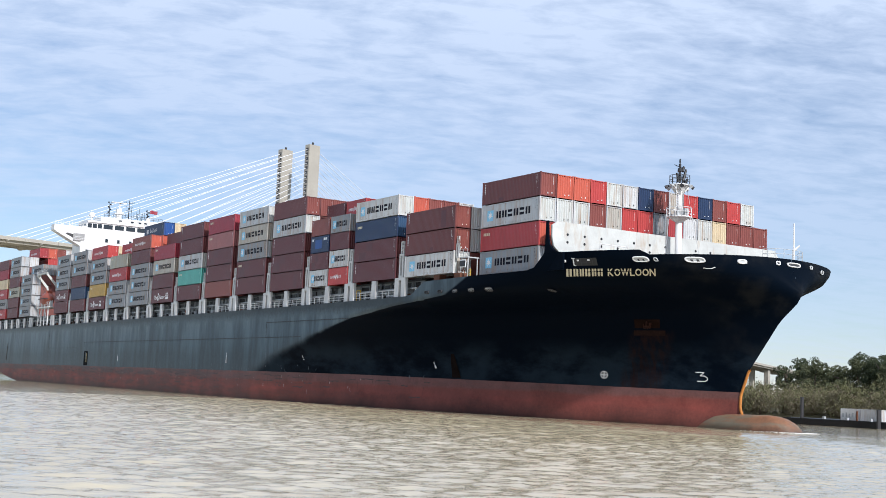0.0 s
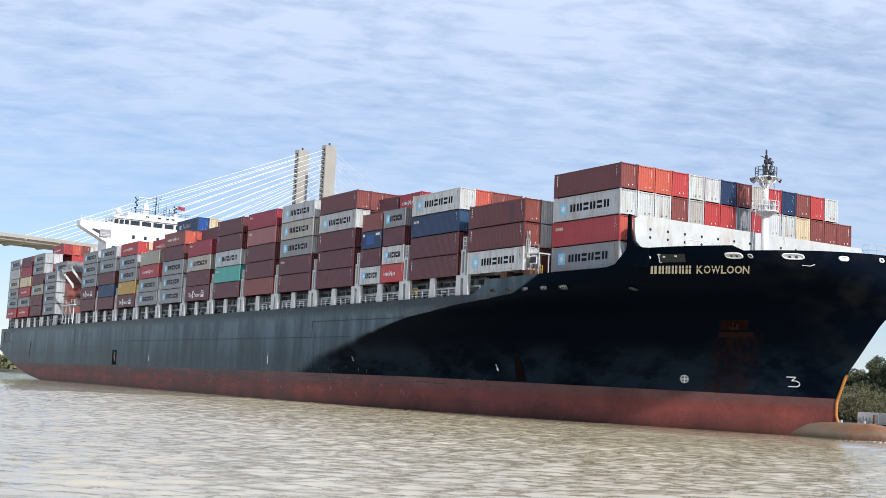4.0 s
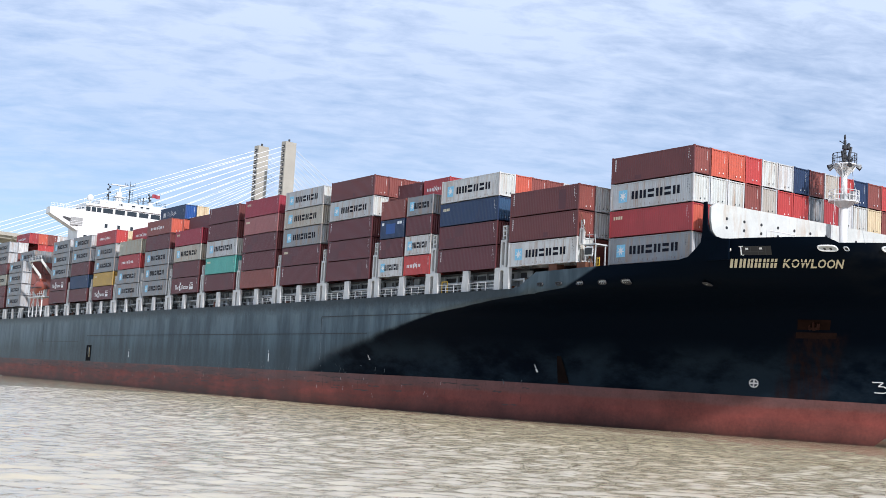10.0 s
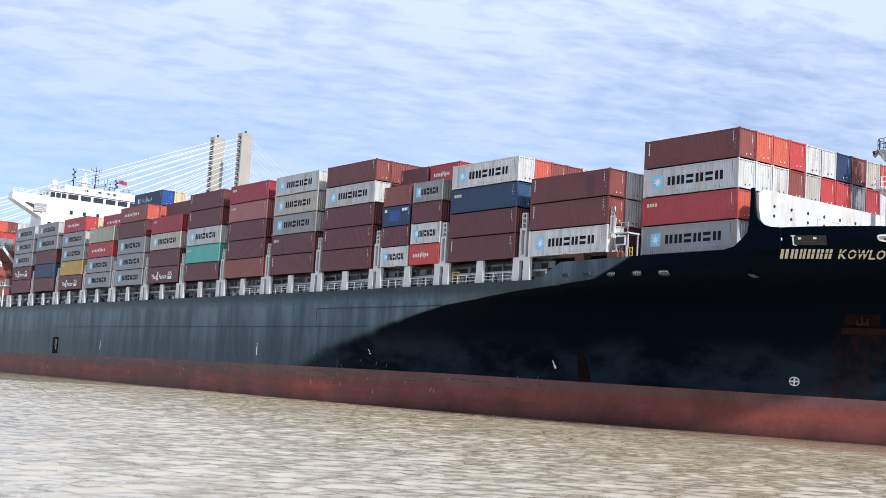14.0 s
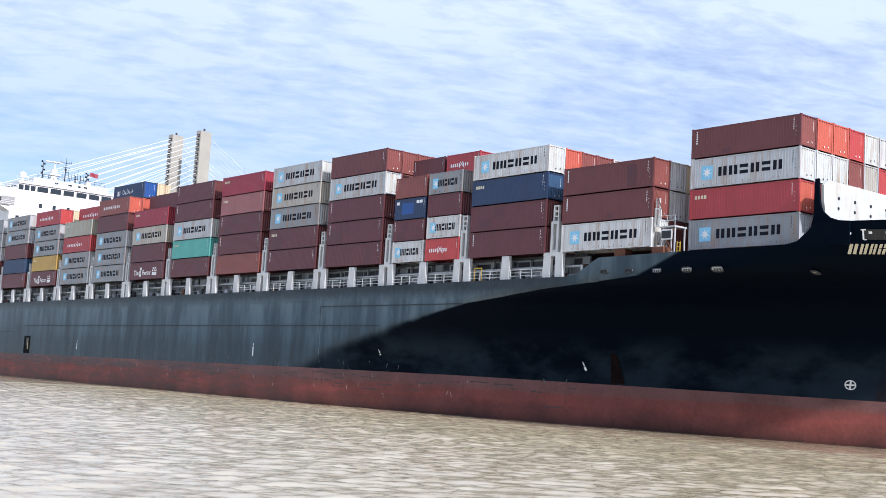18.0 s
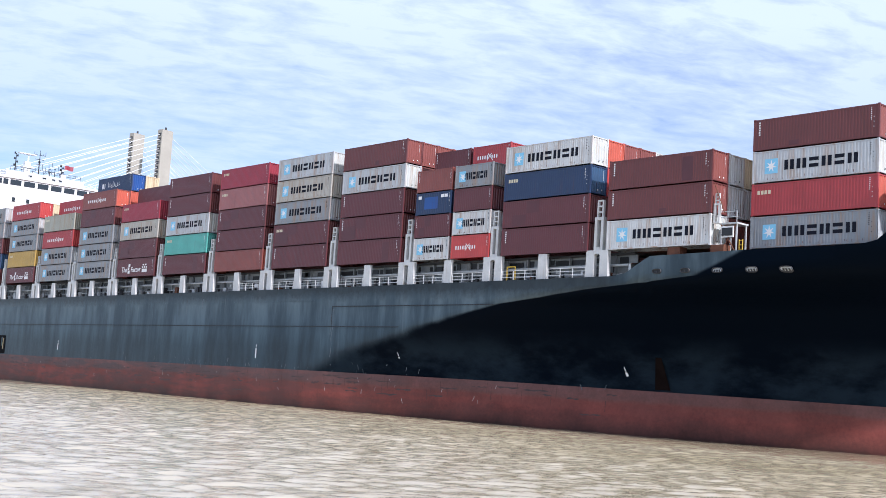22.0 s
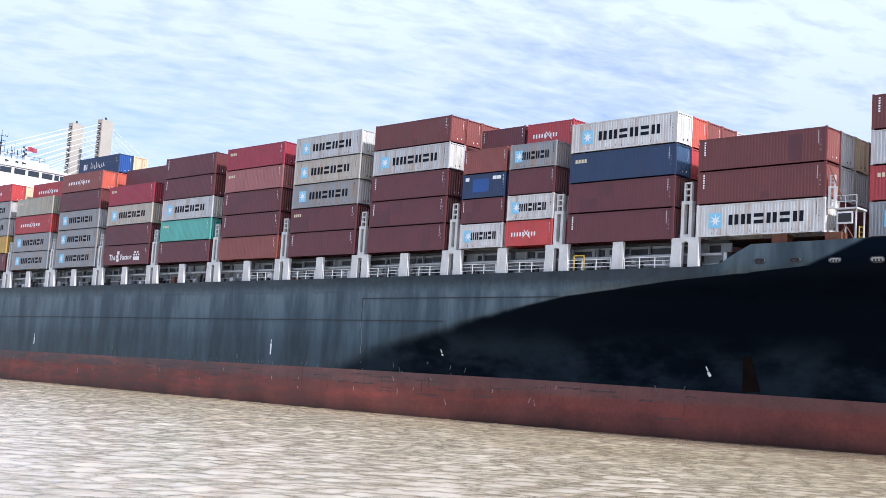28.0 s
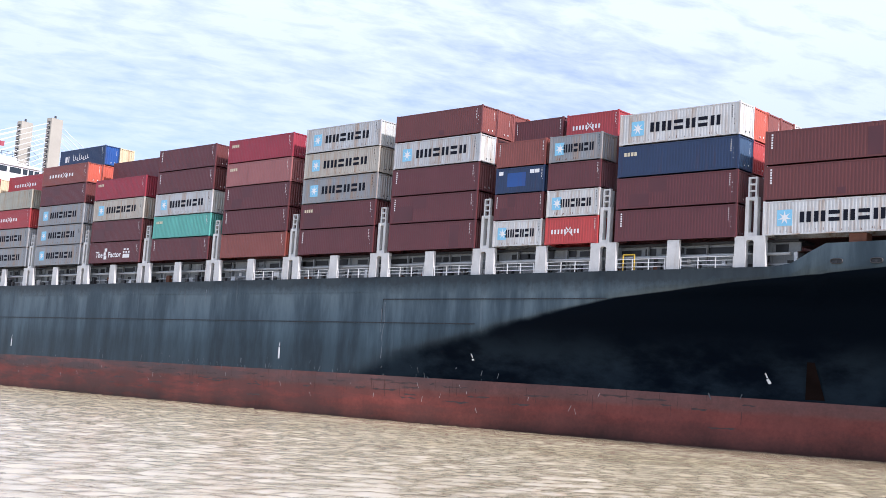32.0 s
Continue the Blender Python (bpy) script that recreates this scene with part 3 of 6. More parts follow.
# scrapes, rust runs and scratches in the boot topping
rk = random.Random(8)
RUNMAT = surface("rust_run", (0.066, 0.030, 0.026), 0.8, vary=0.4)
SCRAPE = surface("scraped_plate", (0.062, 0.038, 0.036), 0.7, vary=0.4, scale=2)
SCUFF = surface("scuffed_plate", (0.10, 0.115, 0.13), 0.7, vary=0.3)
PALESCRATCH = surface("pale_scratch", (0.50, 0.47, 0.44), 0.7, vary=0.2)
for nm, mat, n, lab in (("rust_run", RUNMAT, 120, "thin dark rust run"), ("scrape", SCRAPE, 110, "dark scraped patch"), ("scratch", PALESCRATCH, 36, "pale scratch in the red paint"), ("scuff", SCUFF, 70, "pale scuff on the black plating")):
    for k in range(n):
        x = rk.uniform(-215, -32) if nm != "scratch" else rk.uniform(-200, -45)
        if nm == "scuff":
            x = rk.gauss(-100, 28)
        bm = bmesh.new()
        if nm == "rust_run":
            z1 = rk.uniform(3.2, 4.75)
            hull_bar(bm, (x, z1), (x + rk.uniform(-0.05, 0.05), z1 - rk.uniform(0.4, 1.5)), rk.uniform(0.02, 0.05), 0.0)
        elif nm == "scrape":
            z1, ln = rk.choice((rk.uniform(3.0, 4.2), rk.uniform(1.6, 4.3))), rk.uniform(0.6, 3.6)
            zs = [z1 + rk.uniform(-0.06, 0.06) for _ in range(7)]
            ws = [0.01] + [rk.uniform(0.02, 0.11) for _ in range(5)] + [0.01]
            up = [bm.verts.new(on_side(x + ln * i / 6, zs[i] + ws[i], -0.018)) for i in range(7)]
            dn = [bm.verts.new(on_side(x + ln * i / 6, zs[i] - ws[i], -0.018)) for i in range(7)]
            for i in range(6):
                bm.faces.new((dn[i], dn[i + 1], up[i + 1], up[i]))
        else:
            z1 = rk.uniform(2.0, 4.2) if nm == "scratch" else 4.75 + rk.uniform(0.3, 1.6) * rk.random()
            hull_bar(bm, (x, z1), (x + rk.uniform(-0.25, 0.25), z1 - rk.uniform(0.15, 0.6)), rk.uniform(0.02, 0.045) if nm == "scratch" else rk.uniform(0.02, 0.10), -0.01)
        part(nm, bm, mat, ship, lab)


# mooring openings in the bow's side
def on_nose(y, z, out=0.03):
    """A point of the round bow, by its place across the ship."""
    lo, hi = 5.0, stem_x(z)
    for _ in range(40):
        mid = (lo + hi) / 2
        lo, hi = (mid, hi) if half_breadth(mid, z) > abs(y - MID) else (lo, mid)

    def fore(yy, zz):
        a, b = 5.0, stem_x(zz)
        for _ in range(40):
            c = (a + b) / 2
            a, b = (c, b) if half_breadth(c, zz) > abs(yy - MID) else (a, c)
        return a
    e = 0.1
    n = Vector((1.0, -(fore(y + e, z) - fore(y - e, z)) / (2 * e), -(fore(y, z + e) - fore(y, z - e)) / (2 * e))).normalized()
    return Vector((lo, y, z)) + n * (out + 0.03)


def opening(u, z, w, h, rim=0.12, mat=STEEL_W, at=on_side, inner=None, posts=0):
    """A mooring port in the plating; u runs along the ship, or across it on the nose."""
    bm = bmesh.new()
    pts = []
    for k in range(20):
        a = k * math.pi / 10
        ex = abs(math.cos(a)) ** 0.55 * math.copysign(1, math.cos(a))
        ez = abs(math.sin(a)) ** 0.8 * math.copysign(1, math.sin(a))
        pts.append((ex, ez))
    rings = [[bm.verts.new(at(u + ex * (w / 2 + d), z + ez * (h / 2 + d), out)) for ex, ez in pts] for d, out in ((rim, 0.0), (rim * 0.7, 0.10), (0.0, 0.12), (-0.04, 0.0))]
    for a, b in zip(rings, rings[1:]):
        for k in range(20):
            bm.faces.new((a[k], a[(k + 1) % 20], b[(k + 1) % 20], b[k]))
    rimob = part("mooring_port", bm, mat, ship, "oval mooring opening with a pale rim", True)
    bm = bmesh.new()
    bm.faces.new([bm.verts.new(at(u + ex * (w / 2 - 0.03), z + ez * (h / 2 - 0.03), 0.012)) for ex, ez in pts])
    part("opening", bm, inner or BLACK, rimob)
    for k in range(posts):
        c = u + w * ((k + 1) / (posts + 1) - 0.5)
        bm = bmesh.new()
        bm.faces.new([bm.verts.new(at(c + dx, z + dz, 0.05)) for dx, dz in ((-0.07, -0.42 * h), (0.07, -0.42 * h), (0.09, 0.1 * h), (-0.09, 0.1 * h))])
        part("roller", bm, DARK, rimob)


for ou, oz, ow, oh, om, at, inner, posts in [
        (-20.45, 15.5, 0.95, 0.36, DARK, on_side, BLACK, 1), (-17.24, 15.48, 0.95, 0.36, DARK, on_side, BLACK, 1), (-13.73, 15.4, 1.0, 0.36, DARK, on_side, STEEL_G, 3), (-10.25, 15.4, 1.05, 0.36, DARK, on_side, STEEL_G, 3),
        (-7.11, 15.4, 1.05, 0.36, DARK, on_side, STEEL_G, 3), (0.78, 15.2, 0.5, 0.14, DARK, on_side, STEEL_G, 0), (4.75, 18.22, 0.34, 0.14, STEEL_W, on_side, STEEL_W, 0),
        (13.15, 18.3, 1.35, 0.40, STEEL_W, on_side, STEEL_G, 2), (14.5, 18.27, 0.28, 0.28, STEEL_G, on_side, BLACK, 0), (17.5, 18.3, 1.25, 0.42, STEEL_W, on_side, STEEL_G, 2), (20.15, 18.32, 0.26, 0.34, STEEL_W, on_side, STEEL_G, 0),
        (19.13, 18.46, 0.45, 0.32, STEEL_W, on_nose, DARK, 0), (21.45, 18.42, 2.0, 0.36, STEEL_W, on_nose, DARK, 2), (24.7, 18.45, 0.45, 0.34, STEEL_G, on_nose, BLACK, 0), (27.6, 18.2, 0.7, 0.4, STEEL_G, on_nose, BLACK, 1)]:
    opening(ou, oz, ow, oh, 0.09 if om is STEEL_W else 0.05, om, at, inner, posts)
# boarding frame at the bulwark
bm = bmesh.new()
hull_quad(bm, 5.85, 8.5, 17.68, 18.5, 0.0, 3)
recess = part("boarding_panel", bm, BLACK, ship, "dark recessed boarding panel with white frame")
for xa, xb, za, zb in [(5.8, 5.93, 17.7, 18.55), (5.8, 6.2, 18.45, 18.55), (5.93, 6.1, 17.66, 17.74)]:
    bm = bmesh.new()
    hull_quad(bm, xa, xb, za, zb, 0.07, 2)
    part("frame_bar", bm, STEEL_W, recess)
for xa, za in ((6.35, 18.18), (7.6, 18.2)):
    bm = bmesh.new()
    hull_quad(bm, xa, xa + 0.26, za, za + 0.18, 0.06, 1)
    part("lamp_glass", bm, STEEL_W, recess)
for xa, xb, za, zb in [(6.15, 7.9, 17.98, 18.03), (6.7, 6.76, 17.7, 18.5), (7.35, 7.41, 17.7, 18.5), (8.0, 8.06, 17.7, 18.5)]:
    bm = bmesh.new()
    hull_quad(bm, xa, xb, za, zb, 0.05, 2)
    part("bar", bm, DARK, recess)
# gangway light bracket and a hanging line by the name
bm = bmesh.new()
hull_bar(bm, (17.8, 17.5), (18.3, 17.45), 0.06, 0.08)
hull_bar(bm, (18.3, 17.45), (18.62, 17.62), 0.06, 0.08)
part("bracket", bm, STEEL_W, ship)
# shell door with dark hatch aft, stern mooring window
bm = bmesh.new()
add_box(bm, -173.6, -170.6, MID - HALF - 0.05, MID - HALF + 0.05, 4.8, 8.1)
door = part("pilot_door", bm, surface("door_shadow", (0.006, 0.006, 0.007), 0.8, spec=0.05), ship, "dark recessed shell door with rust runs")
bm = bmesh.new()
add_box(bm, -172.4, -171.9, MID - HALF - 0.09, MID - HALF - 0.05, 6.2, 7.8)
part("panel", bm, HULL_MAT, door)
part("stripe", box(-171.7, -171.4, MID - HALF - 0.09, MID - HALF - 0.05, 5.6, 7.6), surface("faded_yellow", (0.28, 0.24, 0.13), 0.7, vary=0.4), door, "faded yellow stripe")
bm = bmesh.new()
add_prism(bm, [(-252.5, MID - HALF - 0.12, 5.6), (-251.3, MID - HALF - 0.12, 5.6), (-250.6, MID - HALF - 0.12, 10.6), (-251.2, MID - HALF - 0.12, 10.0)], (0, 0.14, 0))
part("fender_plate", bm, BLACK, ship)
# old doubling plate with a rusty edge near the forward draught
bm = bmesh.new()
bm.faces.new([bm.verts.new(on_side(px_, pz_, 0.0)) for px_, pz_ in ((-26.9, 4.7), (-25.3, 4.7), (-25.9, 7.9), (-26.5, 7.9))])
part("doubling_plate", bm, surface("rust_edge", (0.0075, 0.0045, 0.004), 0.7, vary=0.6, scale=0.6, spec=0.04), ship, "rust-edged plate on the hull")
bm = bmesh.new()
for a in [(-285.0, -284.3, 9.9, 13.9), (-275.7, -275.0, 9.9, 13.9), (-285.0, -275.0, 13.5, 13.9), (-285.0, -275.0, 9.9, 10.3)]:
    add_box(bm, a[0], a[1], MID - HALF - 0.2, MID - HALF + 0.2, a[2], a[3])
port = part("mooring_window", bm, HULL_MAT, ship)
part("opening", box(-284.3, -275.7, MID - HALF - 0.06, MID - HALF + 0.2, 10.3, 13.5), BLACK, port)

# ---- breakwater ahead of the first stack ----
bm = bmesh.new()
outline = [(2.1, 3.1, 23.1), (2.1, 39.3, 23.1), (2.1, 41.2, 20.5), (2.1, 40.5, 16.4), (2.1, 3.6, 16.4), (2.1, 3.3, 19.7), (2.1, 2.7, 20.2), (2.1, 2.45, 21.2), (2.1, 2.4, 22.6)]
add_prism(bm, outline, (0.25, 0, 0))
breakwater = part("breakwater", bm, WORN_W, ship, "white painted steel breakwater with round holes")
bm = bmesh.new()
add_prism(bm, [(-1.0, 1.9, 17.2), (0.2, 1.9, 17.42), (0.95, 1.9, 17.9), (1.45, 1.9, 18.7), (1.7, 1.9, 19.8), (1.78, 1.9, 23.1), (2.15, 1.9, 23.1), (2.3, 1.9, 20.9), (2.6, 1.9, 20.2), (3.3, 1.9, 19.6), (4.2, 1.9, 19.3), (5.2, 1.9, 19.2), (5.2, 1.9, 17.2)], (0, 0.2, 0))
part("side_screen", bm, HULL_MAT, ship, "curved black screen beside the breakwater")
for row_z in (20.8, 21.7):
    for k in range(13):
        yy = 4.66 + k * 2.55
        bm = bmesh.new()
        add_tube(bm, (2.3, yy, row_z), (2.38, yy, row_z), 0.16, 0.16, 10)
        part("drain_hole", bm, BLACK, breakwater)
bm = bmesh.new()
for a, b in [((5.5, 7.0, 18.9), (5.5, 7.0, 20.6)), ((5.5, 11.2, 18.9), (5.5, 11.2, 20.6)), ((5.5, 7.0, 20.6), (5.5, 11.2, 20.6)), ((5.5, 7.0, 19.9), (5.5, 11.2, 19.9))]:
    add_tube(bm, a, b, 0.06, 0.06, 6)
part("deck_rail", bm, STEEL_W, ship)
for (vx, vy, vz, r, h) in [(7, 13.5, 17.0, 0.7, 2.0), (9, 15.0, 17.0, 0.9, 1.8), (10, 27, 17, 0.8, 1.8)]:
    bm = bmesh.new()
    add_tube(bm, (vx, vy, vz), (vx, vy, vz + h), r * 0.8, r * 0.8, 14)
    add_tube(bm, (vx, vy, vz + h), (vx, vy, vz + h + 0.3), r, r * 0.5, 14)
    part("ventilator", bm, STEEL_W, ship)

# ---- foremast ----
MX, MY = 4.3, 20.3
bm = bmesh.new()
add_tube(bm, (MX, MY, 16.4), (MX, MY, 25.65), 0.46, 0.40, 16)
add_tube(bm, (MX, MY, 25.65), (MX, MY, 29.05), 0.36, 0.30, 14)
foremast = part("foremast", bm, STEEL_W, ship, "white tubular foremast with two railed platforms", True)


def platform(z, r, parent, rail=True):
    bm = bmesh.new()
    add_tube(bm, (MX, MY, z - 0.7), (MX, MY, z - 0.12), 0.45, r * 0.8, 12)
    add_tube(bm, (MX, MY, z - 0.12), (MX, MY, z), r, r, 12)
    p = part("platform", bm, STEEL_W, parent)
    bm = bmesh.new()
    for k in range(12):
        a0, a1 = k * math.pi / 6, (k + 1) * math.pi / 6
        p0 = Vector((MX + r * math.cos(a0), MY + r * math.sin(a0), z))
        p1 = Vector((MX + r * math.cos(a1), MY + r * math.sin(a1), z))
        add_tube(bm, p0, p0 + Vector((0, 0, 1.1)), 0.04, 0.04, 5)
        for h in (0.55, 1.1):
            add_tube(bm, p0 + Vector((0, 0, h)), p1 + Vector((0, 0, h)), 0.035, 0.035, 5)
    return p, bm


p1, bm = platform(25.35, 1.55, foremast)
part("guard_rail", bm, STEEL_W, foremast)
p2, bm = platform(29.35, 1.25, foremast)
part("guard_rail", bm, DARK, foremast)
part("horn", box(MX - 0.3, MX + 0.3, MY + 0.5, MY + 1.2, 25.35, 26.25), STEEL_W, foremast)
part("deck_light", box(MX + 0.4, MX + 1.0, MY - 1.2, MY - 0.6, 25.35, 25.95), STEEL_G, foremast)
part("deck_light", box(MX + 0.9, MX + 1.3, MY - 0.2, MY + 0.3, 25.35, 26.35), STEEL_G, foremast)
# flared brackets under the upper platform, with floodlights hung round its edge
for k in range(8):
    a = k * math.pi / 4 + 0.2
    c, d = math.cos(a), math.sin(a)
    bm = bmesh.new()
    add_prism(bm, [(MX + 0.3 * c, MY + 0.3 * d, 27.95), (MX + 1.2 * c, MY + 1.2 * d, 29.05), (MX + 1.2 * c, MY + 1.2 * d, 29.23), (MX + 0.3 * c, MY + 0.3 * d, 29.23)], (-0.1 * d, 0.1 * c, 0))
    part("bracket", bm, STEEL_W, foremast)
    bm = bmesh.new()
    add_tube(bm, (MX + 1.3 * c, MY + 1.3 * d, 29.20), (MX + 1.75 * c, MY + 1.75 * d, 28.95), 0.13, 0.25, 9)
    part("floodlight", bm, DARK if k % 2 else STEEL_G, foremast)
# ladder up the shaft
bm = bmesh.new()
for dy in (-0.22, 0.22):
    add_tube(bm, (MX + 0.72, MY - 0.9 + dy, 25.35), (MX + 0.62, MY - 0.9 + dy, 29.25), 0.03, 0.03, 5)
for k in range(11):
    add_tube(bm, (MX + 0.7, MY - 1.12, 25.65 + 0.32 * k), (MX + 0.7, MY - 0.68, 25.65 + 0.32 * k), 0.02, 0.02, 5)
part("ladder", bm, STEEL_W, foremast)
bm = bmesh.new()
add_tube(bm, (MX, MY, 29.35), (MX, MY, 32.6), 0.15, 0.05, 8)
for z, r in ((30.0, 0.24), (30.5, 0.20), (31.0, 0.30), (31.55, 0.17), (32.1, 0.11)):
    add_tube(bm, (MX, MY, z), (MX, MY, z + 0.42), r, r * 0.85, 10)
part("lamp_pole", bm, BLACK, foremast, "black navigation lamps stacked on a thin pole")
for dy, z0, z1, r in ((0.75, 29.85, 31.35, 0.22), (0.45, 31.05, 31.65, 0.26), (-0.5, 29.65, 30.75, 0.18), (0.95, 29.45, 30.15, 0.2)):
    bm = bmesh.new()
    add_tube(bm, (MX + 0.1, MY + dy * 0.6, z0), (MX + 0.1, MY + dy * 1.25, z1), r, r * 0.6, 8)
    part("signal_lamp", bm, BLACK, foremast)
bm = bmesh.new()
add_tube(bm, (MX, MY - 0.9, 31.75), (MX, MY + 0.5, 31.45), 0.05, 0.05, 5)
part("yard", bm, BLACK, foremast)
# stays of the mast
for dy in (-1.5, 1.5):
    bm = bmesh.new()
    add_tube(bm, (MX, MY + 0.8 * dy, 29.15), (MX + 1.0, MY + 2.2 * dy, 18.0), 0.025, 0.025, 5, False)
    part("stay", bm, STEEL_G, foremast)

# bow staff and rail
bm = bmesh.new()
add_tube(bm, (20.1, 23.0, 17.6), (20.1, 23.0, 23.4), 0.13, 0.06, 8)
add_tube(bm, (20.1, 23.0, 20.3), (20.5, 23.5, 20.9), 0.12, 0.10, 7)
part("bow_staff", bm, STEEL_W, ship, "white flagstaff at the bow")
posts = [Vector((18.7 + 1.5 * math.cos(a), 22.7 + 2.9 * math.sin(a), 18.6)) for a in [radians(-100 + 200 * k / 8) for k in range(9)]]
for p in posts:
    bm = bmesh.new()
    add_tube(bm, p, p + Vector((0, 0, 1.75)), 0.04, 0.04, 5)
    part("rail_post", bm, STEEL_G, ship)
for h in (1.2, 1.75):
    bm = bmesh.new()
    for a, b in zip(posts, posts[1:]):
        add_tube(bm, a + Vector((0, 0, h)), b + Vector((0, 0, h)), 0.03, 0.03, 5)
    part("bow_rail", bm, STEEL_G, ship)
# ---- containers ----
CELLS = {}
W2, H_HC, H_STD = 2.438, 2.896, 2.591


def corrugated(length, height, x_axis, depth=0.015, pitch=0.30):
    """An upright wall with trapezoid ribs, in the plane of x_axis and z; ribs go inwards (towards +n)."""
    bm = bmesh.new()
    n = max(2, int(round(length / pitch)))
    p = length / n
    prof = []
    for k in range(n):
        a = k * p
        prof += [(a, 0), (a + p * 0.28, 0), (a + p * 0.5, depth), (a + p * 0.78, depth)]
    prof.append((length, 0))
    cols = []
    for s, d in prof:
        cols.append([bm.verts.new(((s, d, z) if x_axis else (d, s, z))) for z in (0, height)])
    for a, b in zip(cols, cols[1:]):
        q = (a[0], b[0], b[1], a[1])
        bm.faces.new(q)
    return bm


def container_meshes(length, height):
    key = (length, height)
    if key in CELLS:
        return CELLS[key]
    dummy = MATS["paint_brown"]
    d = {}
    c = 0.16
    fr = bmesh.new()
    for x in (0, length - c):
        for y in (0, W2 - c):
            add_box(fr, x, x + c, y, y + c, 0.12, height - 0.12)
    for z in (0.055, height - 0.15):
        for y in (0.015, W2 - 0.115):
            add_box(fr, c, length - c, y, y + 0.1, z, z + (0.105 if z < 1 else 0.1))
        for x in (0.015, length - 0.115):
            add_box(fr, x, x + 0.1, c, W2 - c, z, z + (0.105 if z < 1 else 0.1))
    d["frame"] = mesh_from("frame", fr, dummy)
    d["corner_casting"] = mesh_from("corner_casting", box(0, 0.18, 0, 0.18, 0, 0.12), dummy)
    d["side_panel"] = mesh_from("side_panel", corrugated(length - 2 * c, height - 0.26, True), dummy)
    d["end_panel"] = mesh_from("end_panel", corrugated(W2 - 2 * c, height - 0.26, False, -0.085, 0.33), dummy)
    rf = bmesh.new()
    add_box(rf, 0.1, length - 0.1, 0.1, W2 - 0.1, height - 0.06, height - 0.03)
    d["roof_panel"] = mesh_from("roof_panel", rf, dummy)
    CELLS[key] = d
    return d


def mark_mesh(key, build, mat):
    if key not in CELLS:
        bm = bmesh.new()
        build(bm)
        CELLS[key] = mesh_from("mark", bm, mat)
    return CELLS[key]


def quad_xz(bm, x0, x1, z0, z1, y=0.017):
    bm.faces.new([bm.verts.new(p) for p in ((x0, y, z0), (x1, y, z0), (x1, y, z1), (x0, y, z1))])


def star_logo(bm, cx, cz, r, y):
    pts = []
    for k in range(14):
        a = math.pi / 2 + k * math.pi / 7
        rr = r if k % 2 == 0 else r * 0.36
        pts.append(bm.verts.new((cx + rr * math.cos(a), y, cz + rr * math.sin(a))))
    mid = bm.verts.new((cx, y, cz))
    for k in range(14):
        bm.faces.new((mid, pts[k - 1], pts[k]))


PATCHES = []
WORDS = {"maroon": "dark maroon", "plum": "plum", "brown": "brown", "rust": "rust-brown", "red": "red", "crimson": "crimson", "orange": "orange", "scarlet": "bright red", "pink": "faded pink-red",
         "white": "white", "dirty": "dirty white", "grey": "blue-grey", "pale": "pale grey", "beige": "dirty beige", "olive": "greenish grey", "cream": "cream", "blue": "dark blue", "bright_blue": "bright blue", "teal": "teal green", "yellow": "mustard yellow"}


def mark_part(par, name, key, build, mat, label=""):
    """Painted marks: every separate patch is a part of its own; rows of tiny code signs stay one."""
    if name == "code_marking":
        ob = new(name, mark_mesh(key, build, mat))
        ob.parent, ob["label"], ob["kind"] = par, label, "stuff"
        return
    if key not in CELLS:
        bm = bmesh.new()
        build(bm)
        meshes = []
        if name == "star":
            meshes.append(mesh_from(name, bm, mat))
        else:
            for f in bm.faces:
                one = bmesh.new()
                one.faces.new([one.verts.new(v.co) for v in f.verts])
                meshes.append(mesh_from(name, one, mat))
        CELLS[key] = meshes
    for me in CELLS[key]:
        ob = new(name, me)
        ob.parent = par
        if label:
            ob["label"] = label


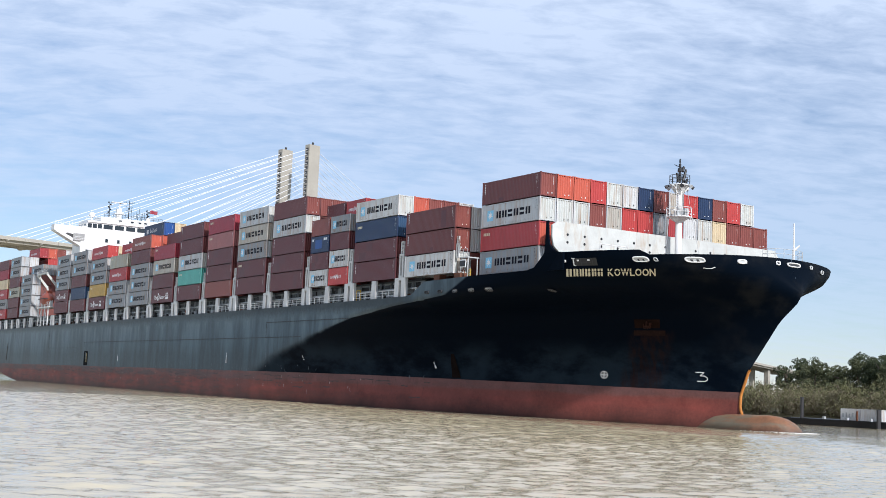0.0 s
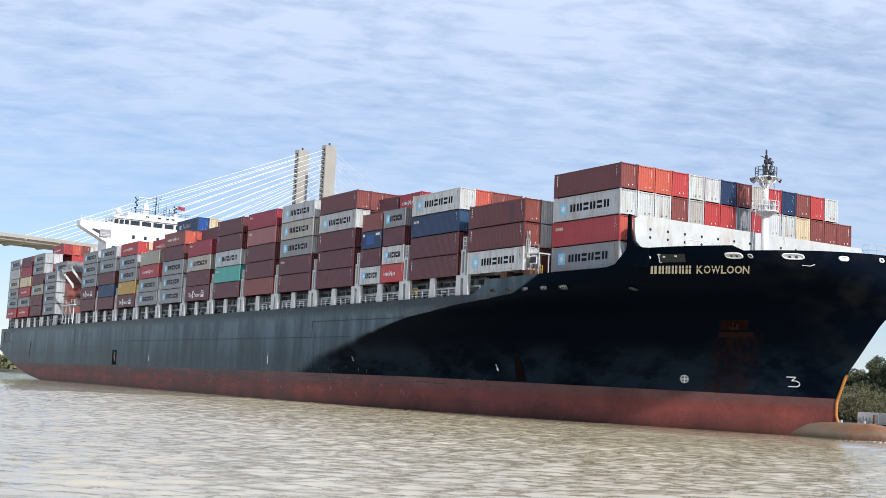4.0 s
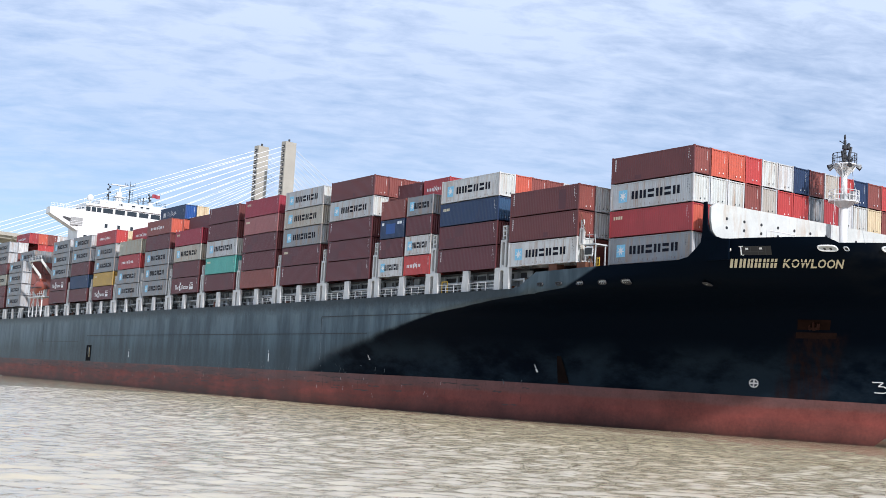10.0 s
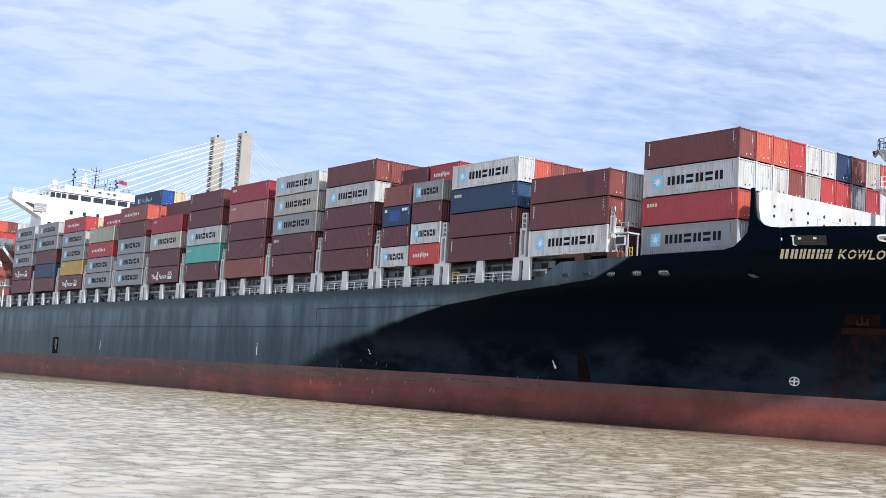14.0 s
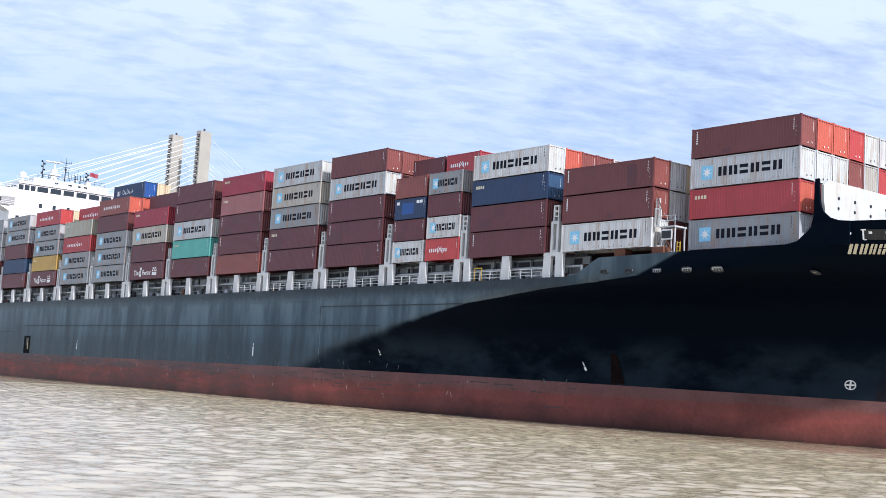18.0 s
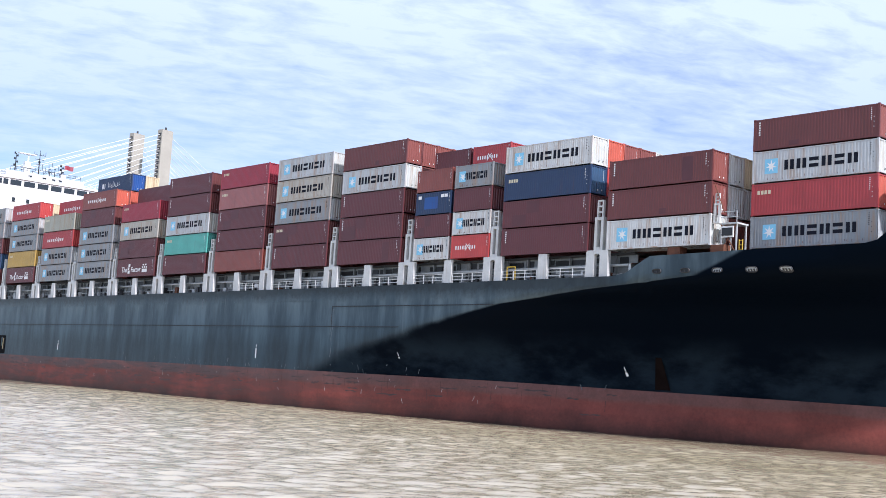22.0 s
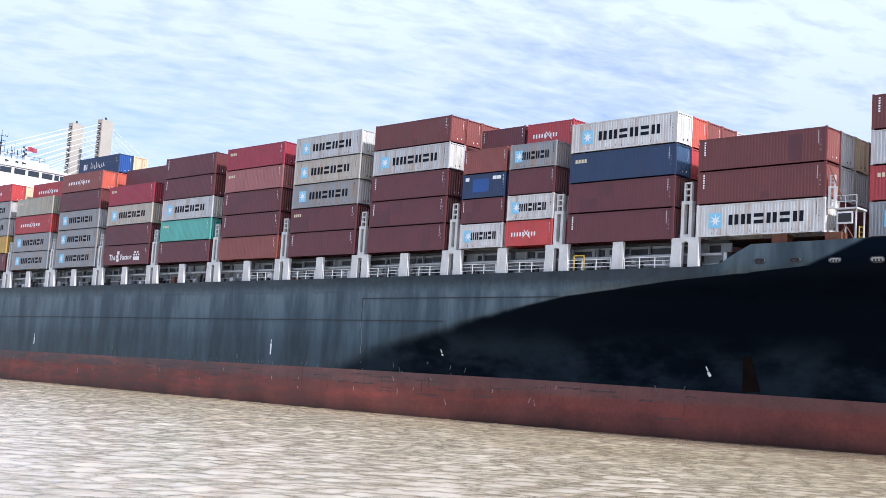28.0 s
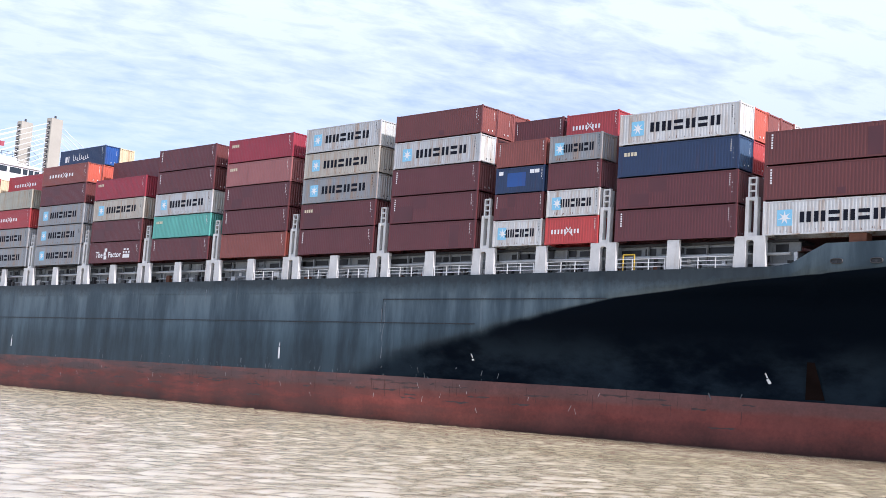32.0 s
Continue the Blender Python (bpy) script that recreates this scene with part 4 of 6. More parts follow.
def container(x_front, y0, z0, colour, mark="", length=12.192, height=H_HC, group="stacked containers", end_colour=None):
    """One box, its forward end at x_front, its starboard face at y0. mark: star, bar, slogan, reefer, word or nothing."""
    text = {"star": "star panel and lettering", "bar": "white lettering", "slogan": "white lettering", "word": "small lettering", "script": "white lettering", "": "corrugated walls", "plain": "corrugated walls", "reefer": "refrigeration end"}[mark]
    ob = thing("shipping_container", f"{WORDS[colour]} steel container, {text}, stacked on deck", "container", group)
    d = container_meshes(length, height)
    mat = MATS["paint_" + colour]
    c = 0.16
    for name, key, loc in (("frame", "frame", (0, 0, 0)), *[("corner_casting", "corner_casting", (cx, cy, cz)) for cx in (-0.005, length - 0.175) for cy in (-0.005, W2 - 0.175) for cz in (0, height - 0.12)], ("side_panel", "side_panel", (c, 0.022, 0.14)),
                           ("side_panel", "side_panel", (c, W2 - 0.08, 0.14)), ("end_panel", "end_panel", (length - 0.05, c, 0.14)), ("end_panel", "end_panel", (0.11, c, 0.14)), ("roof_panel", "roof_panel", (0, 0, 0))):
        p = new(name, d[key])
        p.parent = ob
        p.location = loc
        p.material_slots[0].link = "OBJECT"
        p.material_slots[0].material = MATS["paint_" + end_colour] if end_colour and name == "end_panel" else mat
    L, Hh = length, height
    if mark == "star":
        s = 0.46 * Hh
        xs0 = 0.105 * L
        mark_part(ob, "star_panel", ("sq", L, Hh), lambda bm: quad_xz(bm, xs0, xs0 + s * (1.0 if L > 8 else 0.9), 0.27 * Hh, 0.27 * Hh + s), STARBLUE, "pale blue square panel")
        mark_part(ob, "star", ("st", L, Hh), lambda bm: star_logo(bm, xs0 + s / 2, 0.5 * Hh, s * 0.44, 0.012), WHITEMARK, "white star")

        def letters(bm):
            w = 0.60 * L / 6
            for k in range(6):
                x0 = 0.268 * L + k * w
                if k in (2, 4):
                    for z0, z1 in ((0.345, 0.455), (0.54, 0.65)):
                        quad_xz(bm, x0, x0 + w * 0.76, z0 * Hh, z1 * Hh)
                else:
                    for d in (0.0, 0.47):
                        quad_xz(bm, x0 + w * d, x0 + w * (d + 0.31), 0.345 * Hh, 0.65 * Hh)
        mark_part(ob, "lettering_bar", ("mk", L, Hh), letters, INK, "dark lettering")

    def code(bm):
        for k in range(7):
            quad_xz(bm, 0.934 * L, 0.942 * L if L > 8 else 0.95 * L, Hh * (0.86 - 0.055 * k), Hh * (0.885 - 0.055 * k))
        for k in range(3):
            quad_xz(bm, 0.955 * L, 0.961 * L, Hh * (0.60 - 0.14 * k), Hh * (0.62 - 0.14 * k))
    if colour in ("maroon", "brown", "rust", "red", "crimson", "blue", "teal", "pink", "scarlet", "orange"):
        mark_part(ob, "code_marking", ("code", L, Hh), code, WHITEMARK, "small white markings")
    else:
        mark_part(ob, "code_marking", ("codek", L, Hh), code, INK, "small dark markings")
    if mark == "star":
        def ticks(bm):
            rk_ = random.Random(int(L * 10))
            for k in range(15):
                x0, z0, hh = rk_.uniform(0.05, 0.95) * L, rk_.uniform(0.05, 0.11) * Hh, rk_.uniform(0.03, 0.09) * Hh
                quad_xz(bm, x0, x0 + rk_.uniform(0.02, 0.05), z0, z0 + hh, 0.016)
        mark_part(ob, "code_marking", ("ticks", L, Hh), ticks, RUST, "rust ticks along the bottom rail")
    PATCHES.append(colour)
    if colour in ("maroon", "brown") and len(PATCHES) % 3 != 1:
        kind = len(PATCHES) % 5

        def patch(bm):
            x0 = (0.12, 0.30, 0.52, 0.72, 0.05)[kind]
            quad_xz(bm, x0 * L, (x0 + (0.16, 0.08, 0.06, 0.10, 0.22)[kind]) * L, 0.08 * Hh, (0.46, 0.22, 0.26, 0.85, 0.62)[kind] * Hh, 0.0195)
            if kind in (0, 4):
                x1 = x0 + (0.16, 0.08, 0.06, 0.10, 0.22)[kind] + 0.004
                quad_xz(bm, x1 * L, (x1 + 0.15) * L, 0.5 * Hh, 0.92 * Hh, 0.0195)
        mark_part(ob, "repair_patch", ("patch", kind, L, Hh), patch, MATS["paint_plum"], "darker repainted patch")
    if group in ("foremost stack", "inner rows", "stacked containers"):
        def end_code(bm):
            xe = L - 0.044

            def q(y0, y1, z0, z1):
                bm.faces.new([bm.verts.new(p) for p in ((xe, y0, z0), (xe, y1, z0), (xe, y1, z1), (xe, y0, z1))])
            q(1.935, 1.96, 0.52 * Hh, 0.86 * Hh)
            q(1.72, 1.84, 0.15 * Hh, 0.20 * Hh)
            q(1.12, 1.22, 0.13 * Hh, 0.18 * Hh)
        pale = colour in ("white", "pale", "beige", "cream", "grey", "olive", "dirty")
        mark_part(ob, "code_marking", ("endk" if pale else "end", L, Hh), end_code, INK if pale else WHITEMARK, "small end markings")
    if mark == "bar":        # white word with a bird-like stroke between
        def word(bm):
            w = 0.56 * L / 9
            for k in range(9):
                if k != 5:
                    quad_xz(bm, (0.16 + 0.0 if L > 8 else 0.12) * L + k * w, (0.16 if L > 8 else 0.12) * L + k * w + w * 0.52, 0.39 * Hh, 0.55 * Hh)
            x0 = (0.16 if L > 8 else 0.12) * L + 5 * w
            for a, b in (((x0 - 0.3, 0.34), (x0 + w, 0.62)), ((x0 - 0.2, 0.62), (x0 + w + 0.25, 0.32))):
                f = [bm.verts.new((p[0], 0.017, p[1] * Hh + dz)) for p, dz in ((a, -0.07), (b, -0.07), (b, 0.07), (a, 0.07))]
                bm.faces.new(f)
        mark_part(ob, "lettering_bar", ("hs", L, Hh), word, WHITEMARK, "white lettering")
    if mark == "slogan":
        def word(bm):
            for x0, x1, z0, z1 in ((0.30, 0.355, 0.18, 0.34), (0.295, 0.34, 0.36, 0.52), (0.31, 0.36, 0.54, 0.70), (0.69, 0.73, 0.58, 0.66), (0.75, 0.79, 0.58, 0.66), (0.68, 0.71, 0.45, 0.53), (0.73, 0.76, 0.45, 0.53), (0.78, 0.81, 0.45, 0.53), (0.68, 0.81, 0.22, 0.40)):
                quad_xz(bm, x0 * L, x1 * L, z0 * Hh, z1 * Hh)
        mark_part(ob, "badge", ("slog", L, Hh), word, WHITEMARK, "white badge")
        for body, wx0, wx1, hh in (("The", 0.13, 0.275, 0.29), ("Factor", 0.39, 0.645, 0.27)):
            def letters(bm):
                pts, fs, full = letter_mesh(body, hh * Hh)
                vs = [bm.verts.new((wx0 * L + u_ * (wx1 - wx0) * L / full, 0.017, 0.26 * Hh + v_)) for u_, v_ in pts]
                for f in fs:
                    bm.faces.new([vs[k] for k in f])
            lo = new("lettering", mark_mesh(("slogan", body, L, Hh), letters, WHITEMARK))
            lo.parent, lo["label"] = ob, "white painted word"
    if mark == "script":
        def word(bm):
            for k in range(8):
                z = 0.42 + 0.05 * math.sin(k * 2.1)
                quad_xz(bm, (0.30 + 0.045 * k) * L, (0.312 + 0.045 * k) * L, z * Hh, (z + 0.18 + 0.14 * (k in (0, 3))) * Hh)
                quad_xz(bm, (0.312 + 0.045 * k) * L, (0.338 + 0.045 * k) * L, z * Hh, (z + 0.035) * Hh)
            quad_xz(bm, 0.12 * L, 0.17 * L, 0.36 * Hh, 0.66 * Hh)
            quad_xz(bm, 0.19 * L, 0.21 * L, 0.36 * Hh, 0.66 * Hh)
        mark_part(ob, "lettering_bar", ("scr", L, Hh), word, WHITEMARK, "flowing white lettering")
    if mark == "word":
        def word(bm):
            for k in range(4):
                quad_xz(bm, (0.05 + 0.03 * k) * L, (0.072 + 0.03 * k) * L, 0.66 * Hh, 0.78 * Hh)
        mark_part(ob, "lettering_bar", ("wd", L, Hh), word, CREAMMARK if colour == "blue" else WHITEMARK, "small lettering")
    if mark == "plain":
        def word(bm):
            for k in range(6):
                quad_xz(bm, 0.045 * L, 0.058 * L, Hh * (0.85 - 0.075 * k), Hh * (0.90 - 0.075 * k))
        mark_part(ob, "lettering_bar", ("tri", L, Hh), word, WHITEMARK, "upright white lettering")
    if mark == "reefer":
        def grid(bm):
            quad_xz(bm, 0.24 * L, 0.62 * L, 0.25 * Hh, 0.78 * Hh)
        mark_part(ob, "panel", ("rf", L, Hh), grid, MATS["paint_bright_blue"], "brighter blue patch")

        def dots(bm):
            for x0 in (0.06, 0.70, 0.80):
                quad_xz(bm, x0 * L, (x0 + 0.09) * L, 0.72 * Hh, 0.86 * Hh)
        mark_part(ob, "sign", ("rf2", L, Hh), dots, WHITEMARK)
    aboard(ob, Matrix.Translation((x_front - length, y0, z0)))
    return ob


BASE, STEP, STEP20, ROW, ROW_A = 17.75, 2.945, 2.625, 2.50, 2.55
# bay fronts, and their starboard stacks from the bottom up
BAYS = [
    (-14.9, ["white*star", "brown*plain", "brown*plain"]),
    (-29.5, ["maroon*plain", "maroon", "blue*word", "white*star"]),
    (-58.5, ["maroon", "maroon*plain", "maroon*plain", "pale*star", "brown"]),
    (-73.05, ["maroon*plain", "maroon*word", "grey*star", "beige*star", "pale*star"]),
    (-87.6, ["rust", "maroon*plain", "maroon*plain", "pink*word", "crimson*word"]),
    (-102.4, ["maroon*plain", "teal*word", "pale*star", "maroon*plain", "maroon*plain"]),
    (-117.3, ["maroon*slogan", "maroon", "beige*star", "crimson*word"]),
    (-132.2, ["grey*star", "grey*star", "grey*star", "maroon", "rust*bar"]),
    (-147.1, ["grey*star", "grey*star", "red*bar", "olive*word"]),
    (-162.0, ["maroon*slogan", "yellow*word", "grey*star", "grey*star", "red*bar"]),
    (-177.9, ["maroon", "blue", "maroon", "grey*star", "grey*star"]),
    (-192.7, ["maroon", "maroon*slogan", "grey*star", "grey*star", "grey*star"]),
    (-229.7, ["grey*star", "grey*star", "grey*star", "grey*star"]),
    (-244.3, ["maroon", "maroon", "olive*star", "maroon", "grey*star", "grey*star"]),
    (-259.0, ["red*bar", "grey*star", "red*bar", "cream*", "crimson", "maroon"]),
    (-273.7, ["red*bar", "grey*star", "grey*star", "beige*star", "pale*", "grey*star"]),
]
# forward ends: dirt on white and pale boxes, otherwise lighter paint standing for sunlight
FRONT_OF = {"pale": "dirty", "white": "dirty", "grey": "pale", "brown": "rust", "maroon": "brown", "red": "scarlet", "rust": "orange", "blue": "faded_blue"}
for xf, stack in BAYS:
    for k, spec in enumerate(stack):
        colour, _, mark = spec.partition("*")
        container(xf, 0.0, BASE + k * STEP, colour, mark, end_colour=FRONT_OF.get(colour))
# first stack, one row further in; lighter or warmer ends have sunlight painted in
for k, spec in enumerate(["grey*star", "red*word", "pale*star", "brown*plain"]):
    colour, _, mark = spec.partition("*")
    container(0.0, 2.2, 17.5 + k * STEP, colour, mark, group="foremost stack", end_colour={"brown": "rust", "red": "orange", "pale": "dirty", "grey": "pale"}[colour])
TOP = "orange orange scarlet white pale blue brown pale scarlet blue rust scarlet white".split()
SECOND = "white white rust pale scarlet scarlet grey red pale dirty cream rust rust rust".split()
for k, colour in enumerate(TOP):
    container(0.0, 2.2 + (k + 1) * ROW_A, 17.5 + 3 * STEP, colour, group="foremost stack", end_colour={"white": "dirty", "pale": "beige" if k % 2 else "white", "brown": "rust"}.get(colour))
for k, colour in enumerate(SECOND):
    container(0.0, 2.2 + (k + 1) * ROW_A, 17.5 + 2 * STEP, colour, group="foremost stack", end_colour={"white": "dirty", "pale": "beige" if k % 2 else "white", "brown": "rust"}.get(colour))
# short boxes
for xf, stack in ((-50.1, ["white*star", "maroon*plain", "blue*reefer", "rust*plain"]), (-43.6, ["scarlet*bar", "white*star", "maroon", "grey*star"])):
    for k, spec in enumerate(stack):
        colour, _, mark = spec.partition("*")
        container(xf, 0.0, BASE + k * STEP20, colour, mark, 6.058, H_STD, "short containers")
container(-50.1, ROW, BASE + 4 * STEP20, "maroon", "plain", 6.058, H_STD, "short containers")
container(-43.6, ROW, BASE + 4 * STEP20, "red", "bar", 6.058, H_STD, "short containers")
# rows further in that rise above or show their ends
INNER = [(-14.9, 1, 1, "white"), (-14.9, 1, 2, "white"), (-14.9, 2, 1, "white"), (-14.9, 2, 2, "cream"), (-14.9, 3, 1, "white"), (-14.9, 3, 2, "rust"), (-29.5, 1, 3, "orange"), (-29.5, 2, 3, "rust"), (-29.5, 3, 3, "rust"), (-29.5, 4, 3, "white"), (-29.5, 1, 2, "scarlet"),
         (-58.5, 1, 4, "rust"), (-58.5, 2, 4, "rust"), (-58.5, 3, 4, "orange"), (-117.3, 1, 4, "maroon"), (-102.4, 1, 4, "rust"), (-87.6, 1, 4, "scarlet"),
         (-147.1, 1, 4, "red*bar"), (-132.2, 1, 4, "orange"), (-132.2, 2, 5, "cream"), (-162.0, 1, 4, "cream"), (-162.0, 2, 4, "beige"),
         (-229.7, 1, 4, "grey*star"), (-229.7, 2, 4, "grey"), (-244.3, 1, 5, "white"), (-244.3, 2, 6, "red*bar"), (-244.3, 3, 6, "orange"), (-244.3, 4, 6, "rust"), (-244.3, 3, 5, "scarlet"), (-244.3, 4, 5, "scarlet"), (-244.3, 5, 6, "white"), (-244.3, 6, 6, "pale")]
for xf, row, tier, spec in INNER:
    colour, _, mark = spec.partition("*")
    container(xf, row * ROW, BASE + tier * STEP, colour, mark, group="inner rows")
container(-132.2, ROW, BASE + 5 * STEP, "blue", "script", group="inner rows", end_colour="bright_blue")

# the rest of each bay's stack, never seen singly
INNERMAT = surface("inner_stack_paint", (0.16, 0.05, 0.04), 0.6, vary=0.3, scale=0.3)


def inner_stack(xf, y0, rows, tiers, length=12.192, step=STEP, z0=BASE):
    bm = bmesh.new()
    for r in range(rows):
        for k in range(tiers):
            add_box(bm, xf - length + 0.05, xf - 0.05, y0 + r * ROW, y0 + r * ROW + W2 - 0.03, z0 + k * step + 0.03, z0 + k * step + step - 0.08)
    ob = new("container_stack", mesh_from("container_stack", bm, INNERMAT))
    tagged(ob, "inner rows of stacked steel containers on deck", "containers", "", "stuff")
    aboard(ob)


taken = {}
for xf, row, tier, spec in INNER:
    taken[xf] = min(taken.get(xf, 99), tier)
for xf, stack in BAYS:
    inner_stack(xf, ROW, 16, min(len(stack), taken.get(xf, 99)) if xf != -14.9 else 1)
inner_stack(-43.6, ROW, 16, 4, 12.5, STEP20)
inner_stack(0.0, 2.2 + ROW, 14, 2, z0=17.5)

# ---- deck edge: pillars, lashing frames, coaming and rails ----
PILLAR = surface("pale_pillar_paint", (0.56, 0.56, 0.54), 0.5, vary=0.2, scale=0.8, streak=0.4, streak_color=(0.30, 0.20, 0.13))
gaps = [-28.2, -42.9, -57.25, -71.9, -86.4, -101.1, -116.0, -130.9, -145.8, -160.7, -175.9, -191.4, -206.3, -228.5, -243.1, -257.8, -272.5]


def portal():
    bm = bmesh.new()
    add_prism(bm, [(-1.45, 0, 0), (-0.36, 0, 0), (-0.36, 0, 2.35), (-1.38, 0, 2.35)], (0, 0.45, 0))
    add_prism(bm, [(0.36, 0, 0), (1.45, 0, 0), (1.38, 0, 2.35), (0.36, 0, 2.35)], (0, 0.45, 0))
    add_box(bm, -1.4, 1.4, 0, 0.45, 2.35, 2.7)
    add_prism(bm, [(-0.37, 0, 2.35), (-0.22, 0, 2.35), (-0.37, 0, 2.17)], (0, 0.45, 0))
    add_prism(bm, [(0.37, 0, 2.35), (0.37, 0, 2.17), (0.22, 0, 2.35)], (0, 0.45, 0))
    return mesh_from("pillar", bm, PILLAR)


def lashing():
    bm = bmesh.new()
    for x in (-0.56, 0.24):
        add_box(bm, x, x + 0.32, 0, 0.5, 0, 3.3)
    add_box(bm, -0.24, 0.24, 0.03, 0.47, 0, 0.3)
    add_box(bm, -0.24, 0.24, 0.03, 0.47, 3.0, 3.3)
    for x in (-0.4, 0.24):
        add_box(bm, x, x + 0.16, 0.1, 0.4, 3.3, 5.0)
    for z in (3.75, 4.3, 4.86):
        add_box(bm, -0.24, 0.24, 0.12, 0.38, z, z + 0.14)
    return mesh_from("lashing_frame", bm, PILLAR)


def single_post():
    bm = bmesh.new()
    add_prism(bm, [(-0.66, 0, 0), (0.66, 0, 0), (0.58, 0, 2.65), (-0.58, 0, 2.65)], (0, 0.35, 0))
    return mesh_from("post", bm, PILLAR)


M_PORTAL, M_LASH, M_POST = portal(), lashing(), single_post()
for g in gaps:
    z = curve(SHEER, g)
    ob = new("pillar", M_PORTAL)
    ob.parent, ob.location = ship, (g, 0.02, z - 0.05)
    if g > -200:
        ob = new("lashing_frame", M_LASH)
        ob.parent, ob.location = ship, (g, 0.12, z + 2.65)
mids = [(a + b) / 2 for a, b in zip(gaps, gaps[1:]) if a - b < 16]
for g in mids:
    ob = new("post", M_POST)
    ob.parent, ob.location = ship, (g, 0.05, curve(SHEER, g) - 0.05)
bm = bmesh.new()
add_box(bm, -288, -24.5, 1.75, 1.95, 14.3, 17.45)
COAMING = surface("coaming_paint", (0.27, 0.29, 0.29), 0.6, vary=0.3, scale=0.5, streak=0.6, streak_color=(0.14, 0.10, 0.07))
part("hatch_coaming", bm, COAMING, ship, "pale grey hatch coaming behind the deck walkway")
bm = bmesh.new()
add_box(bm, -288, -24.5, 1.35, 4.2, 17.45, 17.65)
part("walkway_cover", bm, DARK, ship)
# stiffeners of the coaming
M_STIFF = mesh_from("stiffener", box(-0.06, 0.06, -0.35, 0, 0, 3.08), COAMING)
for k in range(88):
    ob = new("stiffener", M_STIFF)
    ob.parent, ob.location = ship, (-27 - k * 3.0, 1.75, 14.35)


# boxes, pipes and gear along the walkway
rw = random.Random(21)
for k in range(70):
    x = -27 - k * 3.0 + rw.uniform(-1.2, 1.2)
    w, h = rw.uniform(0.2, 0.9), rw.uniform(0.3, 1.1)
    kind, mat = rw.choice((("locker", STEEL_W), ("valve_box", DARK), ("vent_box", STEEL_G), ("hose_box", RUST)))
    part(kind, box(x, x + w, 0.85, 1.3, 14.3, 14.9 + h), mat, ship)
M_GEAR = [mesh_from("vent_opening", box(0, 0.7, 0, 0.06, 0, 0.55), BLACK), mesh_from("vent_opening", box(0, 0.45, 0, 0.06, 0, 0.8), DARK), mesh_from("junction_box", box(0, 0.35, -0.1, 0.06, 0, 0.4), STEEL_W),
          mesh_from("vent_pipe", box(0, 0.14, -0.14, 0, -0.8, 0.9), STEEL_G), mesh_from("hose_reel", box(0, 0.5, -0.3, 0.0, -0.4, 0.3), BLACK)]
for k in range(120):
    me = M_GEAR[rw.choice((0, 0, 1, 1, 2, 3, 4))]
    ob = new(me.name.split(".")[0], me)
    ob.parent, ob.location = ship, (-26 - k * 1.75 + rw.uniform(-0.4, 0.4), 1.68, rw.uniform(15.25, 15.85))
bm = bmesh.new()
for y, z, r in ((1.25, 15.55, 0.07), (1.05, 16.40, 0.13)):
    add_tube(bm, (-286, y, z), (-25, y, z), r, r, 8)
part("deck_pipe", bm, STEEL_G, ship, "pale pipes along the walkway")
# black panels, painted shade of recesses under the hatch covers; bollards and rollers at the deck edge
M_RECESS = [mesh_from("recess", box(0, w, -0.06, 0.0, 0, h), BLACK) for w, h in ((1.1, 0.62), (2.3, 0.5), (0.6, 0.75))]
M_BOLLARD = mesh_from("bollard", box(0, 0.34, 0, 0.34, 0, 0.75), DARK)
for k in range(118):
    ob = new("recess", M_RECESS[rw.choice((0, 1, 1, 2))])
    ob.parent, ob.location = ship, (-26.6 - k * 2.2 + rw.uniform(-0.5, 0.5), 1.745, rw.uniform(16.62, 16.78))
    if k % 2:
        ob = new("bollard", M_BOLLARD)
        ob.parent, ob.location = ship, (-26.6 - k * 2.2 + rw.uniform(-0.9, 0.9), 0.45, curve(SHEER, -26.6 - k * 2.2) - rw.uniform(0.05, 0.3))


def rail(x0, x1, mat=STEEL_W):
    bm = bmesh.new()
    n = max(2, int((x1 - x0) / 1.5))
    z = curve(SHEER, x0)
    for k in range(n + 1):
        x = x0 + (x1 - x0) * k / n
        add_box(bm, x - 0.04, x + 0.04, 0.10, 0.16, z - 0.1, z + 1.05)
    for h in (0.35, 0.7, 1.02):
        add_box(bm, x0, x1, 0.11, 0.15, z + h, z + h + 0.05)
    part("railing", bm, mat, ship)


edges = sorted([g for g in gaps] + mids)
for a, b in zip(edges, edges[1:]):
    if b - a < 9 and a > -95:
        rail(a + (1.5 if a in gaps else 0.8), b - (1.5 if b in gaps else 0.8))
bm = bmesh.new()
for x in (-40.8, -39.6):
    add_tube(bm, (x, 0.25, 15.1), (x, 0.25, 16.6), 0.07, 0.07, 6)
add_tube(bm, (-40.8, 0.25, 16.6), (-39.6, 0.25, 16.6), 0.07, 0.07, 6)
part("ladder_hoop", bm, YELLOW, ship, "yellow hoop at a deck ladder")
for px_ in (-19.0, -14.2):
    part("pedestal", box(px_ - 0.7, px_ + 0.7, 0.15, 1.2, 16.5, 17.75), RUST, ship, "rust-stained container pedestal")
